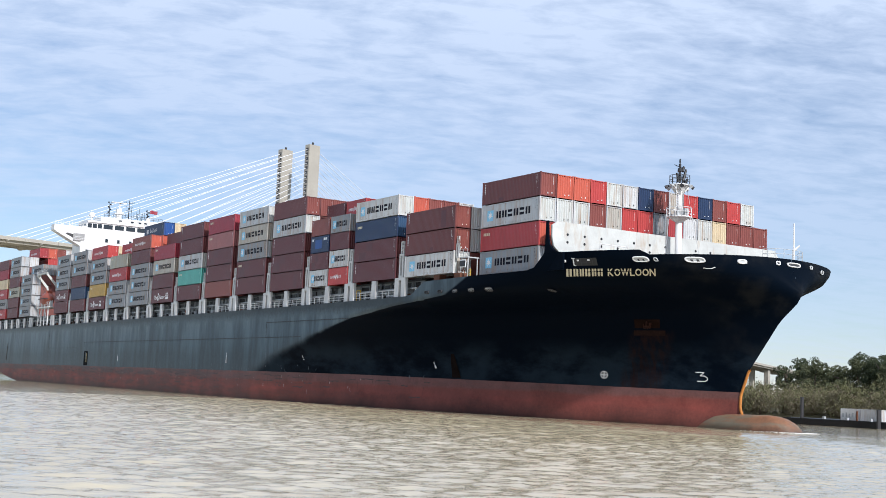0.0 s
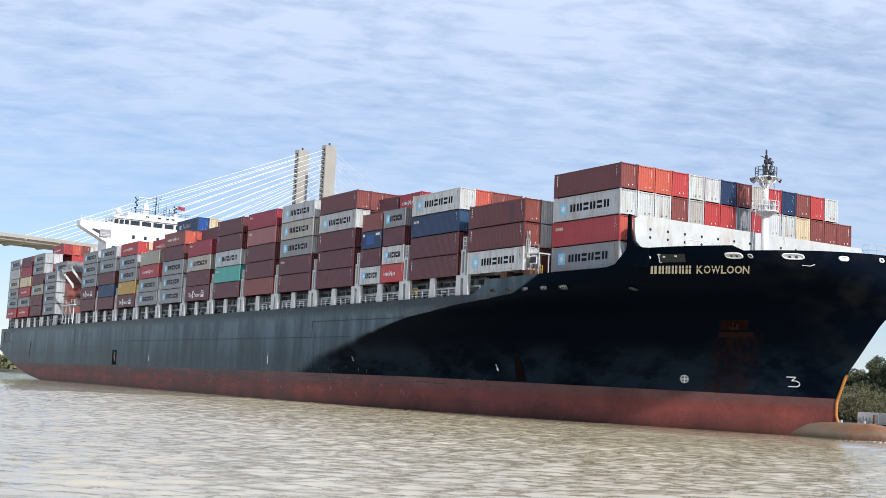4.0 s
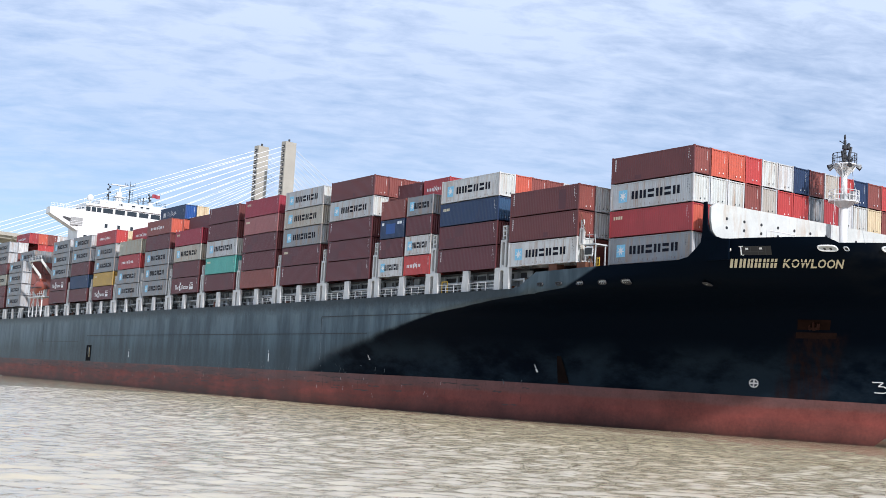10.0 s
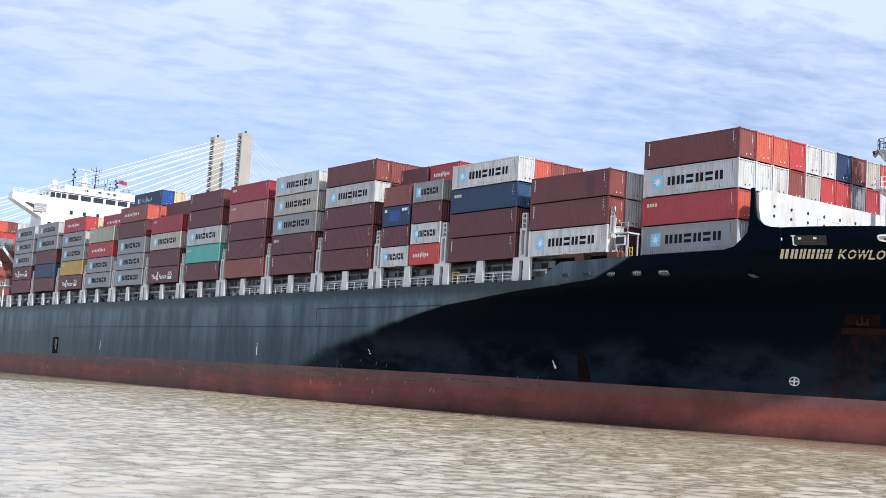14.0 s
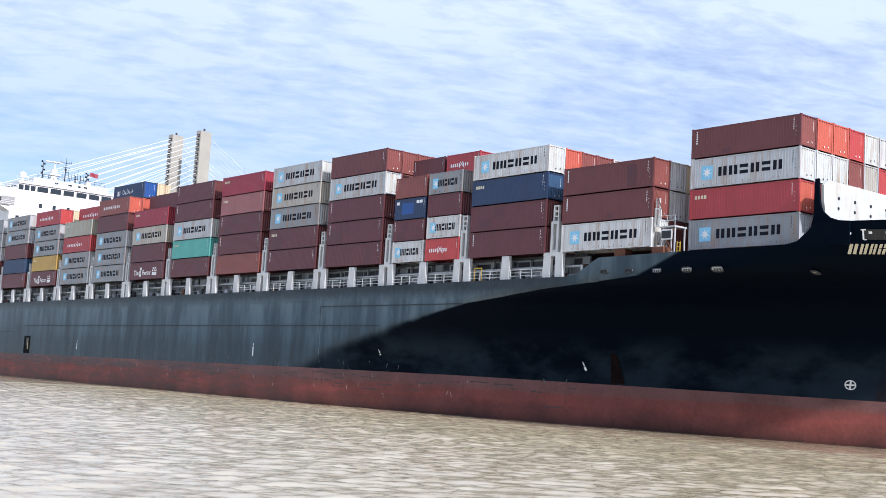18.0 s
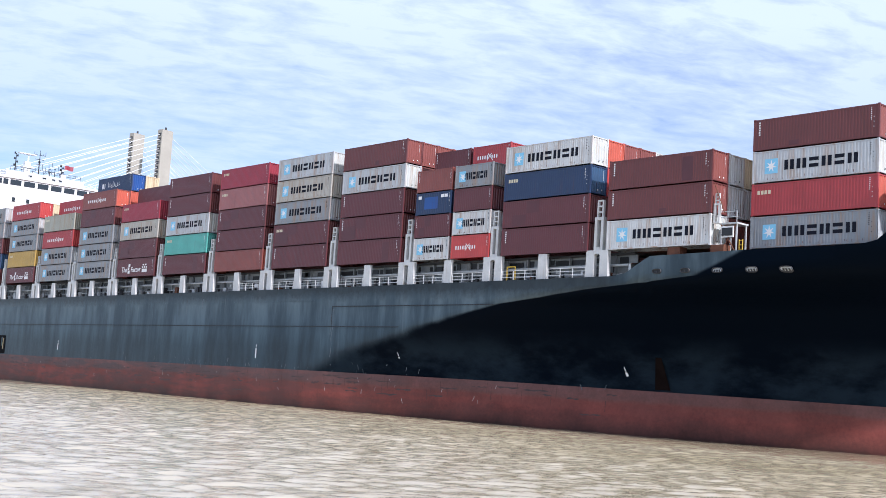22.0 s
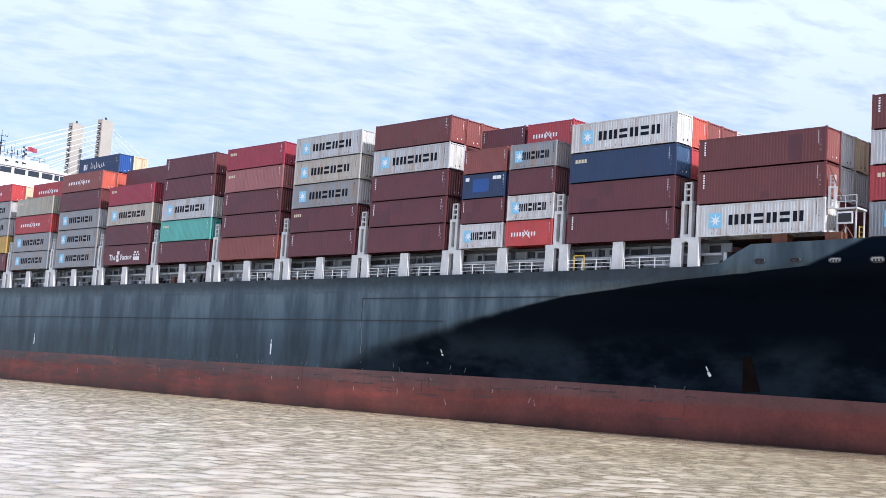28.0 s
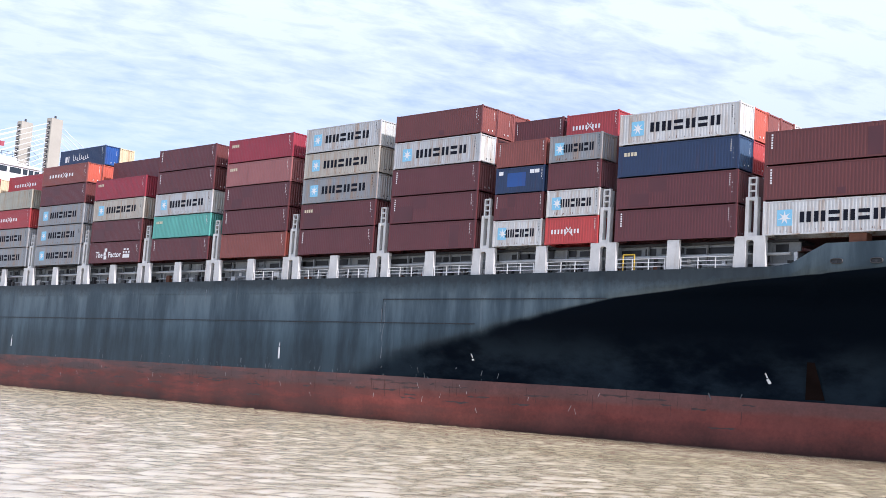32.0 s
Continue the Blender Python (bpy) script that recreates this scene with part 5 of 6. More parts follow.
# lashing platform between the first two bays
bm = box(-14.3, -12.4, 0.5, 2.3, 19.6, 19.75)
lp = part("lashing_platform", bm, STEEL_G, ship, "weathered white lashing platform with ladder")
bm = bmesh.new()
for z in (20.2, 20.7):
    add_box(bm, -14.3, -12.4, 0.45, 0.5, z, z + 0.06)
for x in (-14.3, -13.4, -12.45):
    add_box(bm, x, x + 0.06, 0.45, 0.5, 19.7, 20.7)
part("guard_rail", bm, STEEL_G, lp)
for x in (-14.2, -12.6):
    for y in (0.6, 2.0):
        part("leg", box(x, x + 0.12, y, y + 0.12, 16.4, 19.6), STEEL_G, lp)
part("panel", box(-14.0, -12.7, 0.4, 0.5, 18.4, 19.4), STEEL_W, lp)
bm = bmesh.new()
for x in (-12.25, -11.9):
    add_tube(bm, (x, 0.7, 16.6), (x, 0.7, 18.2), 0.05, 0.05, 6)
for z in (16.9, 17.3, 17.7, 18.1):
    add_tube(bm, (-12.25, 0.7, z), (-11.9, 0.7, z), 0.04, 0.04, 6)
part("ladder", bm, YELLOW, lp, "yellow ladder")
bm = bmesh.new()
for a, b in (((-14.1, 0.5, 19.6), (-12.5, 0.5, 17.0)), ((-12.5, 0.5, 19.6), (-14.1, 0.5, 17.0)), ((-14.75, 0.3, 23.2), (-13.6, 0.3, 20.6))):
    add_tube(bm, a, b, 0.05, 0.05, 6)
part("lashing_rod", bm, RUST, lp, "rusty lashing rods")
ob = new("lashing_frame", M_LASH)
ob.parent, ob.matrix_parent_inverse = lp, Matrix.Identity(4)
ob.location, ob.scale = (-14.45, 0.25, 19.7), (0.6, 0.5, 0.55)
part("box", box(-13.9, -12.8, 0.33, 0.39, 18.55, 19.25), BLACK, lp)
# ---- deckhouse ----
HX = -209.0
house = part("deckhouse", box(-216.5, HX, 6.6, 35.8, 14.3, 41.8), STEEL_W, ship, "white block deckhouse")
bm = bmesh.new()
# wheelhouse with a bevelled front
wh = [(-217, 8.0, 33.0), (HX + 0.2, 8.0, 33.0), (HX + 0.5, 12, 33.0), (HX + 0.6, 21.2, 33.0), (HX + 0.5, 30.4, 33.0), (HX + 0.2, 34.4, 33.0), (-217, 34.4, 33.0)]
add_prism(bm, wh, (0, 0, 10.5))
wheelhouse = part("wheelhouse", bm, STEEL_W, ship)
front = [Vector(p) for p in wh[1:6]]
for a, b in zip(front, front[1:]):
    n = 3
    d = (b - a)
    out = Vector((d.y, -d.x, 0)).normalized()
    if out.x < 0:
        out = -out
    for k in range(n):
        p, q = a + d * ((k + 0.10) / n), a + d * ((k + 0.90) / n)
        bm = bmesh.new()
        add_prism(bm, [p + Vector((0, 0, 8.5)), q + Vector((0, 0, 8.5)), q + Vector((0, 0, 9.65)), p + Vector((0, 0, 9.65))], out * 0.06)
        part("window", bm, GLASS, wheelhouse)
    bm = bmesh.new()
    add_prism(bm, [a + Vector((0, 0, 9.95)), b + Vector((0, 0, 9.95)), b + Vector((0, 0, 10.15)), a + Vector((0, 0, 10.15))], out * 0.35)
    part("visor", bm, STEEL_W, wheelhouse)
for k in range(3):
    part("window", box(-216 + k * 2.2, -214.4 + k * 2.2, 7.92, 8.0, 41.4, 42.6), GLASS, wheelhouse)
for (yy, zz) in [(13.0, 37.9), (16.2, 37.9), (19.5, 37.9), (24.2, 37.9), (28, 37.9), (31.5, 37.9), (8.0, 34.6)]:
    part("porthole", box(HX + 0.35, HX + 0.66, yy, yy + 0.7, zz, zz + 0.9), GLASS, house)
# bridge wings
for s in (1, -1):
    def Y(y):
        return y if s > 0 else 2 * MID - y
    bm = bmesh.new()
    add_prism(bm, [(HX - 0.3, Y(-0.4), 41.6), (HX - 0.3, Y(-0.4), 40.1), (HX - 0.3, Y(0.2), 39.7), (HX - 0.3, Y(6.6), 36.4), (HX - 0.3, Y(9.0), 36.4), (HX - 0.3, Y(9.0), 41.6)], (-3.2, 0, 0))
    wing = part("bridge_wing", bm, STEEL_W, ship, "white overhanging bridge wing with slanted underside")
    bm = bmesh.new()
    add_prism(bm, [(HX - 0.28, Y(2.6), 39.3), (HX - 0.28, Y(5.6), 37.9), (HX - 0.28, Y(5.6), 39.2), (HX - 0.28, Y(3.0), 39.6)], (-0.1, 0, 0))
    part("gusset_opening", bm, DARK, wing)
    # flat panel for the wing's recess, its shade put into a grey colour
    bm = bmesh.new()
    add_box(bm, HX + 0.02, HX + 0.08, min(Y(4.6), Y(7.6)), max(Y(4.6), Y(7.6)), 37.7, 39.6)
    part("recess", bm, surface("shaded_recess", (0.30, 0.30, 0.29), 0.7), wing)
    for z in (37.9, 38.3, 38.7):
        part("recess_rail", box(HX + 0.08, HX + 0.16, min(Y(4.6), Y(7.6)), max(Y(4.6), Y(7.6)), z, z + 0.08), STEEL_W, wing)
    for k in range(5):
        part("louvre", box(HX - 0.3, HX - 0.2, min(Y(6.75), Y(8.4)), max(Y(6.75), Y(8.4)), 33.4 + k * 0.45, 33.6 + k * 0.45), STEEL_G, wing)
    bm = bmesh.new()
    for k in range(12):
        add_box(bm, HX - 0.4, HX - 0.34, Y(-0.3 + 0.75 * k), Y(-0.3 + 0.75 * k) + 0.06, 41.6, 42.5)
    for z in (42.0, 42.5):
        add_box(bm, HX - 0.4, HX - 0.34, min(Y(-0.3), Y(8)), max(Y(-0.3), Y(8)), z, z + 0.06)
    part("guard_rail", bm, STEEL_W, wing)
part("roof_deck", box(-217, HX - 1.5, 12, 30, 43.5, 45.0), STEEL_W, wheelhouse)
bm = bmesh.new()
for k in range(20):
    add_box(bm, HX - 1.2, HX - 1.14, 8 + k * 1.3, 8.06 + k * 1.3, 43.5, 44.6)
for z in (44.0, 44.6):
    add_box(bm, HX - 1.2, HX - 1.14, 8, 33, z, z + 0.06)
part("guard_rail", bm, STEEL_W, wheelhouse)
bm = bmesh.new()
add_tube(bm, (HX - 3, 10.0, 43.4), (HX - 3, 10.0, 44.6), 0.3, 0.3, 8)
add_ball(bm, (HX - 3, 10.0, 45.3), 0.85, 14)
part("satellite_dome", bm, STEEL_W, ship, "white satellite dome", True)
for yy, h, kind in [(15.2, 4.6, 0), (20.6, 5.6, 1), (23.2, 2.2, 2), (24.4, 2.4, 2), (26.0, 3.3, 0)]:
    bm = bmesh.new()
    add_tube(bm, (HX - 5, yy, 44.0), (HX - 5, yy, 44.9 + h), 0.17 if kind < 2 else 0.1, 0.07, 7)
    if kind == 0:        # lamp mast: stacked lanterns on brackets
        for k, z in enumerate((0.38, 0.55, 0.7, 0.85, 0.97)):
            d = 0.32 if k % 2 else -0.3
            add_tube(bm, (HX - 5, yy + d, 44.9 + h * z), (HX - 5, yy + d, 44.9 + h * z + 0.42), 0.2, 0.17, 7)
            add_box(bm, HX - 5.06, HX - 4.94, yy + min(d, 0), yy + max(d, 0), 44.9 + h * z, 44.9 + h * z + 0.08)
    if kind == 1:        # yard mast with crossed arms and whips
        for z, w in ((0.52, 0.8), (0.72, 1.0), (0.9, 1.3)):
            add_tube(bm, (HX - 5, yy - w, 44.9 + h * z), (HX - 5, yy + w, 44.9 + h * z), 0.06, 0.06, 5)
        for d, t in ((-1.3, 0.7), (1.3, 0.9), (-0.8, 0.5), (0.8, 0.45), (0, 1.2)):
            add_tube(bm, (HX - 5, yy + d, 44.9 + h * 0.9), (HX - 5, yy + d, 44.9 + h * 0.9 + t), 0.05, 0.03, 5)
        add_ball(bm, (HX - 5, yy, 44.9 + h * 0.62), 0.28, 7)
    if kind == 2:
        add_ball(bm, (HX - 5, yy, 44.9 + h), 0.18, 6)
        add_tube(bm, (HX - 5, yy - 0.4, 44.9 + h * 0.7), (HX - 5, yy + 0.4, 44.9 + h * 0.7), 0.05, 0.05, 5)
    part("signal_mast", bm, BLACK, ship, "black signal mast with lamps and aerials")
bm = bmesh.new()
add_box(bm, HX - 5.6, HX - 4.6, 17.2, 18.5, 44.5, 48.0)
add_box(bm, HX - 5.4, HX - 4.4, 15.6, 19.6, 49.6, 49.8)
add_tube(bm, (HX - 5, 18.0, 48.0), (HX - 5, 18.0, 49.7), 0.2, 0.15, 8)
part("radar_mast", bm, STEEL_W, ship, "cream radar mast with scanner")
bm = bmesh.new()
for k in range(9):
    yy = 19.5 + k * 0.75
    add_tube(bm, (HX - 4, yy, 46), (HX - 4, yy, 47.2 + 0.7 * ((k * 7) % 3)), 0.06, 0.04, 5)
part("whip_aerial", bm, DARK, ship)
bm = bmesh.new()
prev = None
for k in range(7):
    x, y, z = HX - 5 + 0.1 * math.sin(k * 1.3), 26.6 + 0.35 * k, 48.6 + 0.08 * math.sin(k)
    row = (bm.verts.new((x, y, z)), bm.verts.new((x, y, z - 1.0)))
    if prev:
        bm.faces.new((prev[0], row[0], row[1], prev[1]))
    prev = row
part("flag", bm, MATS["paint_crimson"], ship, "small dark red flag flying from the mast")
part("funnel_casing", box(-227.6, -218, 12, 30, 14.3, 38), STEEL_W, ship)
bm = bmesh.new()
for k in range(14):
    yy = 13 + k * 1.25
    add_box(bm, HX - 2.0, HX - 1.94, yy, yy + 0.06, 45.0, 46.0)
for z in (45.5, 46.0):
    add_box(bm, HX - 2.0, HX - 1.94, 13, 29.3, z, z + 0.07)
part("guard_rail", bm, DARK, wheelhouse)
for yy, zz in ((20.2, 44.0), (22.4, 44.0), (24.0, 44.0), (17.0, 44.0)):
    part("vent_window", box(HX - 1.5, HX - 1.44, yy, yy + 0.8, zz, zz + 0.5), GLASS, wheelhouse)
part("radar_platform", box(HX - 5.8, HX - 4.2, 16.6, 19.2, 46.6, 46.8), STEEL_W, wheelhouse)
part("searchlight", box(HX - 2.4, HX - 1.6, 24.6, 25.6, 45.0, 45.9), STEEL_W, wheelhouse)

# ---- lifeboat in its davit, abreast of the deckhouse ----
bm = bmesh.new()
rings = []
for i in range(13):
    f = i / 12
    r = 1.82 * math.sin(math.pi * min(max(f, 0.03), 0.97)) ** 0.62
    rings.append([bm.verts.new((-4.2 + 8.4 * f, 1.35 * r / 1.5 * math.cos(k * math.pi / 6), (1.0 if math.sin(k * math.pi / 6) > 0 else 1.15) * r * math.sin(k * math.pi / 6))) for k in range(12)])
for a, b in zip(rings, rings[1:]):
    for k in range(12):
        bm.faces.new((a[k], b[k], b[(k + 1) % 12], a[(k + 1) % 12]))
bm.faces.new(rings[0])
bm.faces.new(rings[-1][::-1])
boat = thing("lifeboat", "faded orange enclosed lifeboat hanging in a white davit", "lifeboat")
BOAT_PAINT = surface("faded_boat_orange", (0.26, 0.060, 0.033), 0.5, vary=0.3, scale=0.6, streak=0.4)
part("boat_hull", bm, BOAT_PAINT, boat, "", True)
part("canopy", box(-1.6, 1.4, -0.8, 0.8, 1.5, 2.2), BOAT_PAINT, boat)
part("rubbing_band", box(-3.4, 3.4, -1.66, 1.66, -0.12, 0.06), DARK, boat)
aboard(boat, Matrix.Translation((-215.10, 0.8, 22.0)))
bm = bmesh.new()
for x in (-220.00, -210.50):
    add_prism(bm, [(x, 2.7, 20.0), (x, 3.1, 20.0), (x, 1.9, 25.4), (x, 1.5, 25.2)], (0.3, 0, 0))
    add_prism(bm, [(x, 1.95, 25.5), (x, 1.55, 25.0), (x, -1.2, 28.2), (x, -0.9, 28.6)], (0.3, 0, 0))
add_box(bm, -220.00, -210.20, -1.2, -0.7, 28.35, 28.7)
davit = part("davit", bm, WORN_W, ship, "white boat davit arms")
bm = bmesh.new()
for x in np.linspace(-219.90, -210.30, 9):
    add_box(bm, x, x + 0.06, -1.2, -1.14, 28.7, 29.6)
for z in (29.15, 29.55):
    add_box(bm, -219.90, -210.30, -1.2, -1.15, z, z + 0.06)
part("top_rail", bm, STEEL_W, davit)
part("boat_platform", box(-221.50, -209.50, -0.2, 2.6, 19.6, 19.85), STEEL_W, davit)
for x in (-221.10, -217.90, -214.70, -211.10):
    part("platform_leg", box(x, x + 0.25, 0.0, 0.25, 14.9, 19.6), STEEL_W, davit)
bm = bmesh.new()
for a, b in (((-221.00, 0.1, 15.2), (-217.80, 0.1, 19.5)), ((-214.60, 0.1, 19.5), (-211.00, 0.1, 15.2))):
    add_tube(bm, a, b, 0.09, 0.09, 6)
part("brace", bm, STEEL_W, davit)
for x, y, w, h in ((-220.70, 0.6, 0.7, 1.5), (-218.70, 0.5, 0.9, 1.1), (-211.90, 0.5, 0.8, 2.2), (-213.50, 0.8, 0.5, 1.3)):
    part("winch", box(x, x + w, y, y + 0.7, 19.85, 19.85 + h), WORN_W, davit)
bm = bmesh.new()
for x in (-219.10, -210.90):
    add_tube(bm, (x, 0.8, 24.1), (x, -0.9, 28.4), 0.05, 0.05, 5, False)
part("fall_wire", bm, DARK, davit)
bm = bmesh.new()
for k in range(9):
    add_box(bm, -221.50 + k * 1.5, -221.43 + k * 1.5, -0.2, -0.13, 19.85, 21)
for z in (20.4, 21.0):
    add_box(bm, -221.50, -209.50, -0.2, -0.14, z, z + 0.06)
part("guard_rail", bm, STEEL_W, davit)

# ---- water ----
def spread(fine0, fine1, step, far):
    mid = list(np.arange(fine0, fine1 + 0.01, step))
    lo, hi, s = [], [], step
    x = fine1
    while x < far:
        s = min(s * 1.18, 400)
        x += s
        hi.append(x)
    s, x = step, fine0
    while x > -far:
        s = min(s * 1.18, 400)
        x -= s
        lo.append(x)
    return np.array(lo[::-1] + mid + hi)


def build_water():
    gx, gy = spread(-70, 92, 0.19, 4600), spread(-76, -5, 0.19, 4600)
    X, Y = np.meshgrid(gx, gy, indexing="ij")
    Z = np.zeros_like(X)
    rs = np.random.RandomState(4)
    for k in range(46):
        lam = 0.5 * (1.032 ** k) * rs.uniform(0.9, 1.1) * (2.2 if k % 9 == 8 else 1)
        a = rs.normal(-0.72, 0.55)
        amp = 0.0052 * lam * (0.5 if k % 9 == 8 else 1)
        ph = rs.uniform(0, 6.28)
        w = 2 * math.pi / lam
        wave = np.sin(w * (X * math.cos(a) + Y * math.sin(a)) + ph)
        Z += amp * (wave if k % 9 != 8 else 1.3 - 2.0 * np.sqrt(np.abs(wave) * 0.9 + 0.02))
    fade = np.clip(1 - (np.maximum(np.abs(X) - 110, 0) + np.maximum(np.abs(Y + 41) - 37, 0)) / 30, 0, 1)
    Z *= fade
    verts = np.stack([X, Y, Z], -1).reshape(-1, 3)
    nx, ny = X.shape
    i = np.arange(nx * ny).reshape(nx, ny)
    quads = np.stack([i[:-1, :-1], i[1:, :-1], i[1:, 1:], i[:-1, 1:]], -1).reshape(-1, 4)
    me = bpy.data.meshes.new("water")
    me.vertices.add(len(verts))
    me.vertices.foreach_set("co", verts.ravel())
    me.loops.add(quads.size)
    me.loops.foreach_set("vertex_index", quads.ravel().astype(np.int32))
    me.polygons.add(len(quads))
    me.polygons.foreach_set("loop_start", np.arange(0, quads.size, 4, dtype=np.int32))
    me.polygons.foreach_set("use_smooth", np.ones(len(quads), dtype=bool))
    me.update(calc_edges=True)
    m = bpy.data.materials.new("muddy_water")
    m.use_nodes = True
    t = m.node_tree
    L = t.links.new
    b = t.nodes["Principled BSDF"]
    b.inputs["Roughness"].default_value = 0.045
    b.inputs["IOR"].default_value = 2.3
    co = N(t, "ShaderNodeTexCoord")
    mp = N(t, "ShaderNodeMapping", vector_type="TEXTURE")
    mp.inputs["Rotation"].default_value = (0, 0, radians(51))
    mp.inputs["Scale"].default_value = (2.8, 0.8, 1)
    L(co.outputs["Object"], mp.inputs[0])
    n1 = N(t, "ShaderNodeTexNoise", Scale=3.6, Detail=5, Roughness=0.62)
    n2 = N(t, "ShaderNodeTexNoise", Scale=0.05, Detail=3)
    L(mp.outputs[0], n1.inputs["Vector"])
    L(co.outputs["Object"], n2.inputs["Vector"])
    ramp = N(t, "ShaderNodeValToRGB")
    ramp.color_ramp.elements[0].position, ramp.color_ramp.elements[1].position = 0.3, 0.7
    ramp.color_ramp.elements[0].color, ramp.color_ramp.elements[1].color = (0.44, 0.365, 0.220, 1), (0.53, 0.450, 0.290, 1)
    L(n2.outputs[0], ramp.inputs[0])
    L(ramp.outputs[0], b.inputs["Base Color"])
    bp = N(t, "ShaderNodeBump", Strength=0.6, Distance=0.05)
    L(n1.outputs[0], bp.inputs["Height"])
    L(bp.outputs[0], b.inputs["Normal"])
    me.materials.append(m)
    ob = new("water", me)
    return tagged(ob, "muddy brown river water with small wind ripples", "water", "", "structure")


water = build_water()

# ---- cable-stayed bridge far astern ----
LEG_R, LEG_L = Vector((-474.9, 215.7, 0)), Vector((-498.7, 211.2, 0))
TC = (LEG_R + LEG_L) / 2
ACROSS = (LEG_L - LEG_R).normalized()
ALONG = Vector((0.186, -0.983, 0)).normalized()      # towards the near bank
bridge = thing("cable_stayed_bridge", "pale concrete cable-stayed road bridge with twin-legged tower and white cables", "bridge")
bridge["kind"] = "structure"


def deck_z(s):
    return 60.0 if s > -60 else 60.0 - 0.070 * (-60 - s) * min(1, (-60 - s) / 150)


def deck_piece(s0, s1, name="deck_span"):
    bm = bmesh.new()
    a, b = TC + ALONG * s0, TC + ALONG * s1
    za, zb = deck_z(s0), deck_z(s1)
    h = 12.6
    sec = [(-h, 0.6), (-h, 1.5), (-h + 0.4, 1.5), (-h + 0.4, 0.6), (h - 0.4, 0.6), (h - 0.4, 1.5), (h, 1.5), (h, 0.6), (h, 0.0), (h - 1.2, -0.3), (h - 1.6, -1.3), (h - 2.8, -1.3), (h - 3.0, -0.2), (-h + 3.0, -0.2), (-h + 2.8, -1.3), (-h + 1.6, -1.3), (-h + 1.2, -0.3), (-h, 0.0)]
    r0 = [bm.verts.new(a + ACROSS * u + Vector((0, 0, za + v))) for u, v in sec]
    r1 = [bm.verts.new(b + ACROSS * u + Vector((0, 0, zb + v))) for u, v in sec]
    for k in range(len(sec)):
        bm.faces.new((r0[k], r0[(k + 1) % len(sec)], r1[(k + 1) % len(sec)], r1[k]))
    bm.faces.new(r0[::-1])
    bm.faces.new(r1)
    bmesh.ops.recalc_face_normals(bm, faces=bm.faces)
    return part(name, bm, CONCRETE, bridge)


for k in range(-36, 24):
    deck_piece(k * 16.0, k * 16.0 + 15.9)
for k in range(-36, 24):
    s = k * 16.0 + 8
    c = TC + ALONG * s + Vector((0, 0, deck_z(s)))
    bm = bmesh.new()
    add_prism(bm, [c + ACROSS * u + Vector((0, 0, v)) for u, v in ((-13.6, -0.1), (13.6, -0.1), (13.6, -0.5), (9.0, -2.2), (-9.0, -2.2), (-13.6, -0.5))], ALONG * 0.5)
    part("floor_beam", bm, CONCRETE, bridge)
for leg in (LEG_R, LEG_L):
    bm = bmesh.new()
    add_prism(bm, [leg + ALONG * a + ACROSS * b for a, b in ((-3.6, -1.9), (3.6, -1.9), (3.6, 1.9), (-3.6, 1.9))], (0, 0, 131.3))
    tower = part("tower_leg", bm, CONCRETE, bridge, "tall pale concrete tower leg")
    part("beacon", box(leg.x - 0.4, leg.x + 0.4, leg.y - 0.4, leg.y + 0.4, 131.3, 133.0), DARK, tower)
    for k in range(17):
        for sgn, pitch_ in ((1, 9.5), (-1, 8.0)):
            s = sgn * (14 + k * pitch_)
            top = leg + ALONG * (sgn * 3.6) + Vector((0, 0, 128.5 - (16 - k) * 2.55))
            bot = leg + ALONG * s + Vector((0, 0, deck_z(s) + 0.6))
            bm = bmesh.new()
            add_tube(bm, top, bot, 0.14, 0.14, 5, False)
            part("stay_cable", bm, CABLE, bridge)
            bm = bmesh.new()
            add_prism(bm, [top + ACROSS * a + Vector((0, 0, b)) for a, b in ((-1.0, -0.7), (1.0, -0.7), (1.0, 0.9), (-1.0, 0.9))], ALONG * (sgn * 0.12))
            part("anchor_recess", bm, DARK, tower)
bm = bmesh.new()
add_prism(bm, [LEG_R + ALONG * a + ACROSS * b + Vector((0, 0, 54)) for a, b in ((-3, 0), (3, 0), (3, 24.2), (-3, 24.2))], (0, 0, 4))
part("cross_beam", bm, CONCRETE, bridge)
for s in (335, -143, -200, -257, -314, -371, -428, -485, -542):
    bm = bmesh.new()
    for u in (-7, 7):
        c = TC + ALONG * s + ACROSS * u
        add_prism(bm, [c + ALONG * a + ACROSS * b for a, b in ((-1.6, -2), (1.6, -2), (1.6, 2), (-1.6, 2))], (0, 0, deck_z(s) - 2))
    part("pier", bm, CONCRETE, bridge)

# ---- the far bank, woods and a moored barge ----
BANK = surface("marsh_bank", (0.10, 0.085, 0.04), 0.95, vary=0.4, scale=0.3, bump=0.4)
bm = bmesh.new()
shore = [(-4500, 70), (-900, 70), (-420, 72), (-200, 80), (-60, 88), (40, 90), (200, 92), (900, 100), (4500, 110)]
prev = None
for x, y in shore:
    row = [bm.verts.new((x, y, -1)), bm.verts.new((x, y + 5, 1.2)), bm.verts.new((x, y + 40, 1.6)), bm.verts.new((x, 4500, 2.0))]
    if prev:
        for k in range(3):
            bm.faces.new((prev[k], row[k], row[k + 1], prev[k + 1]))
    prev = row
far_bank = new("far_bank", mesh_from("far_bank", bm, BANK))
tagged(far_bank, "low marshy far river bank", "ground", "", "structure")


def leaf_material(name, color):
    return surface(name, color, 0.9, vary=0.3, scale=0.3, bump=0, fine=5, spec=0.2)


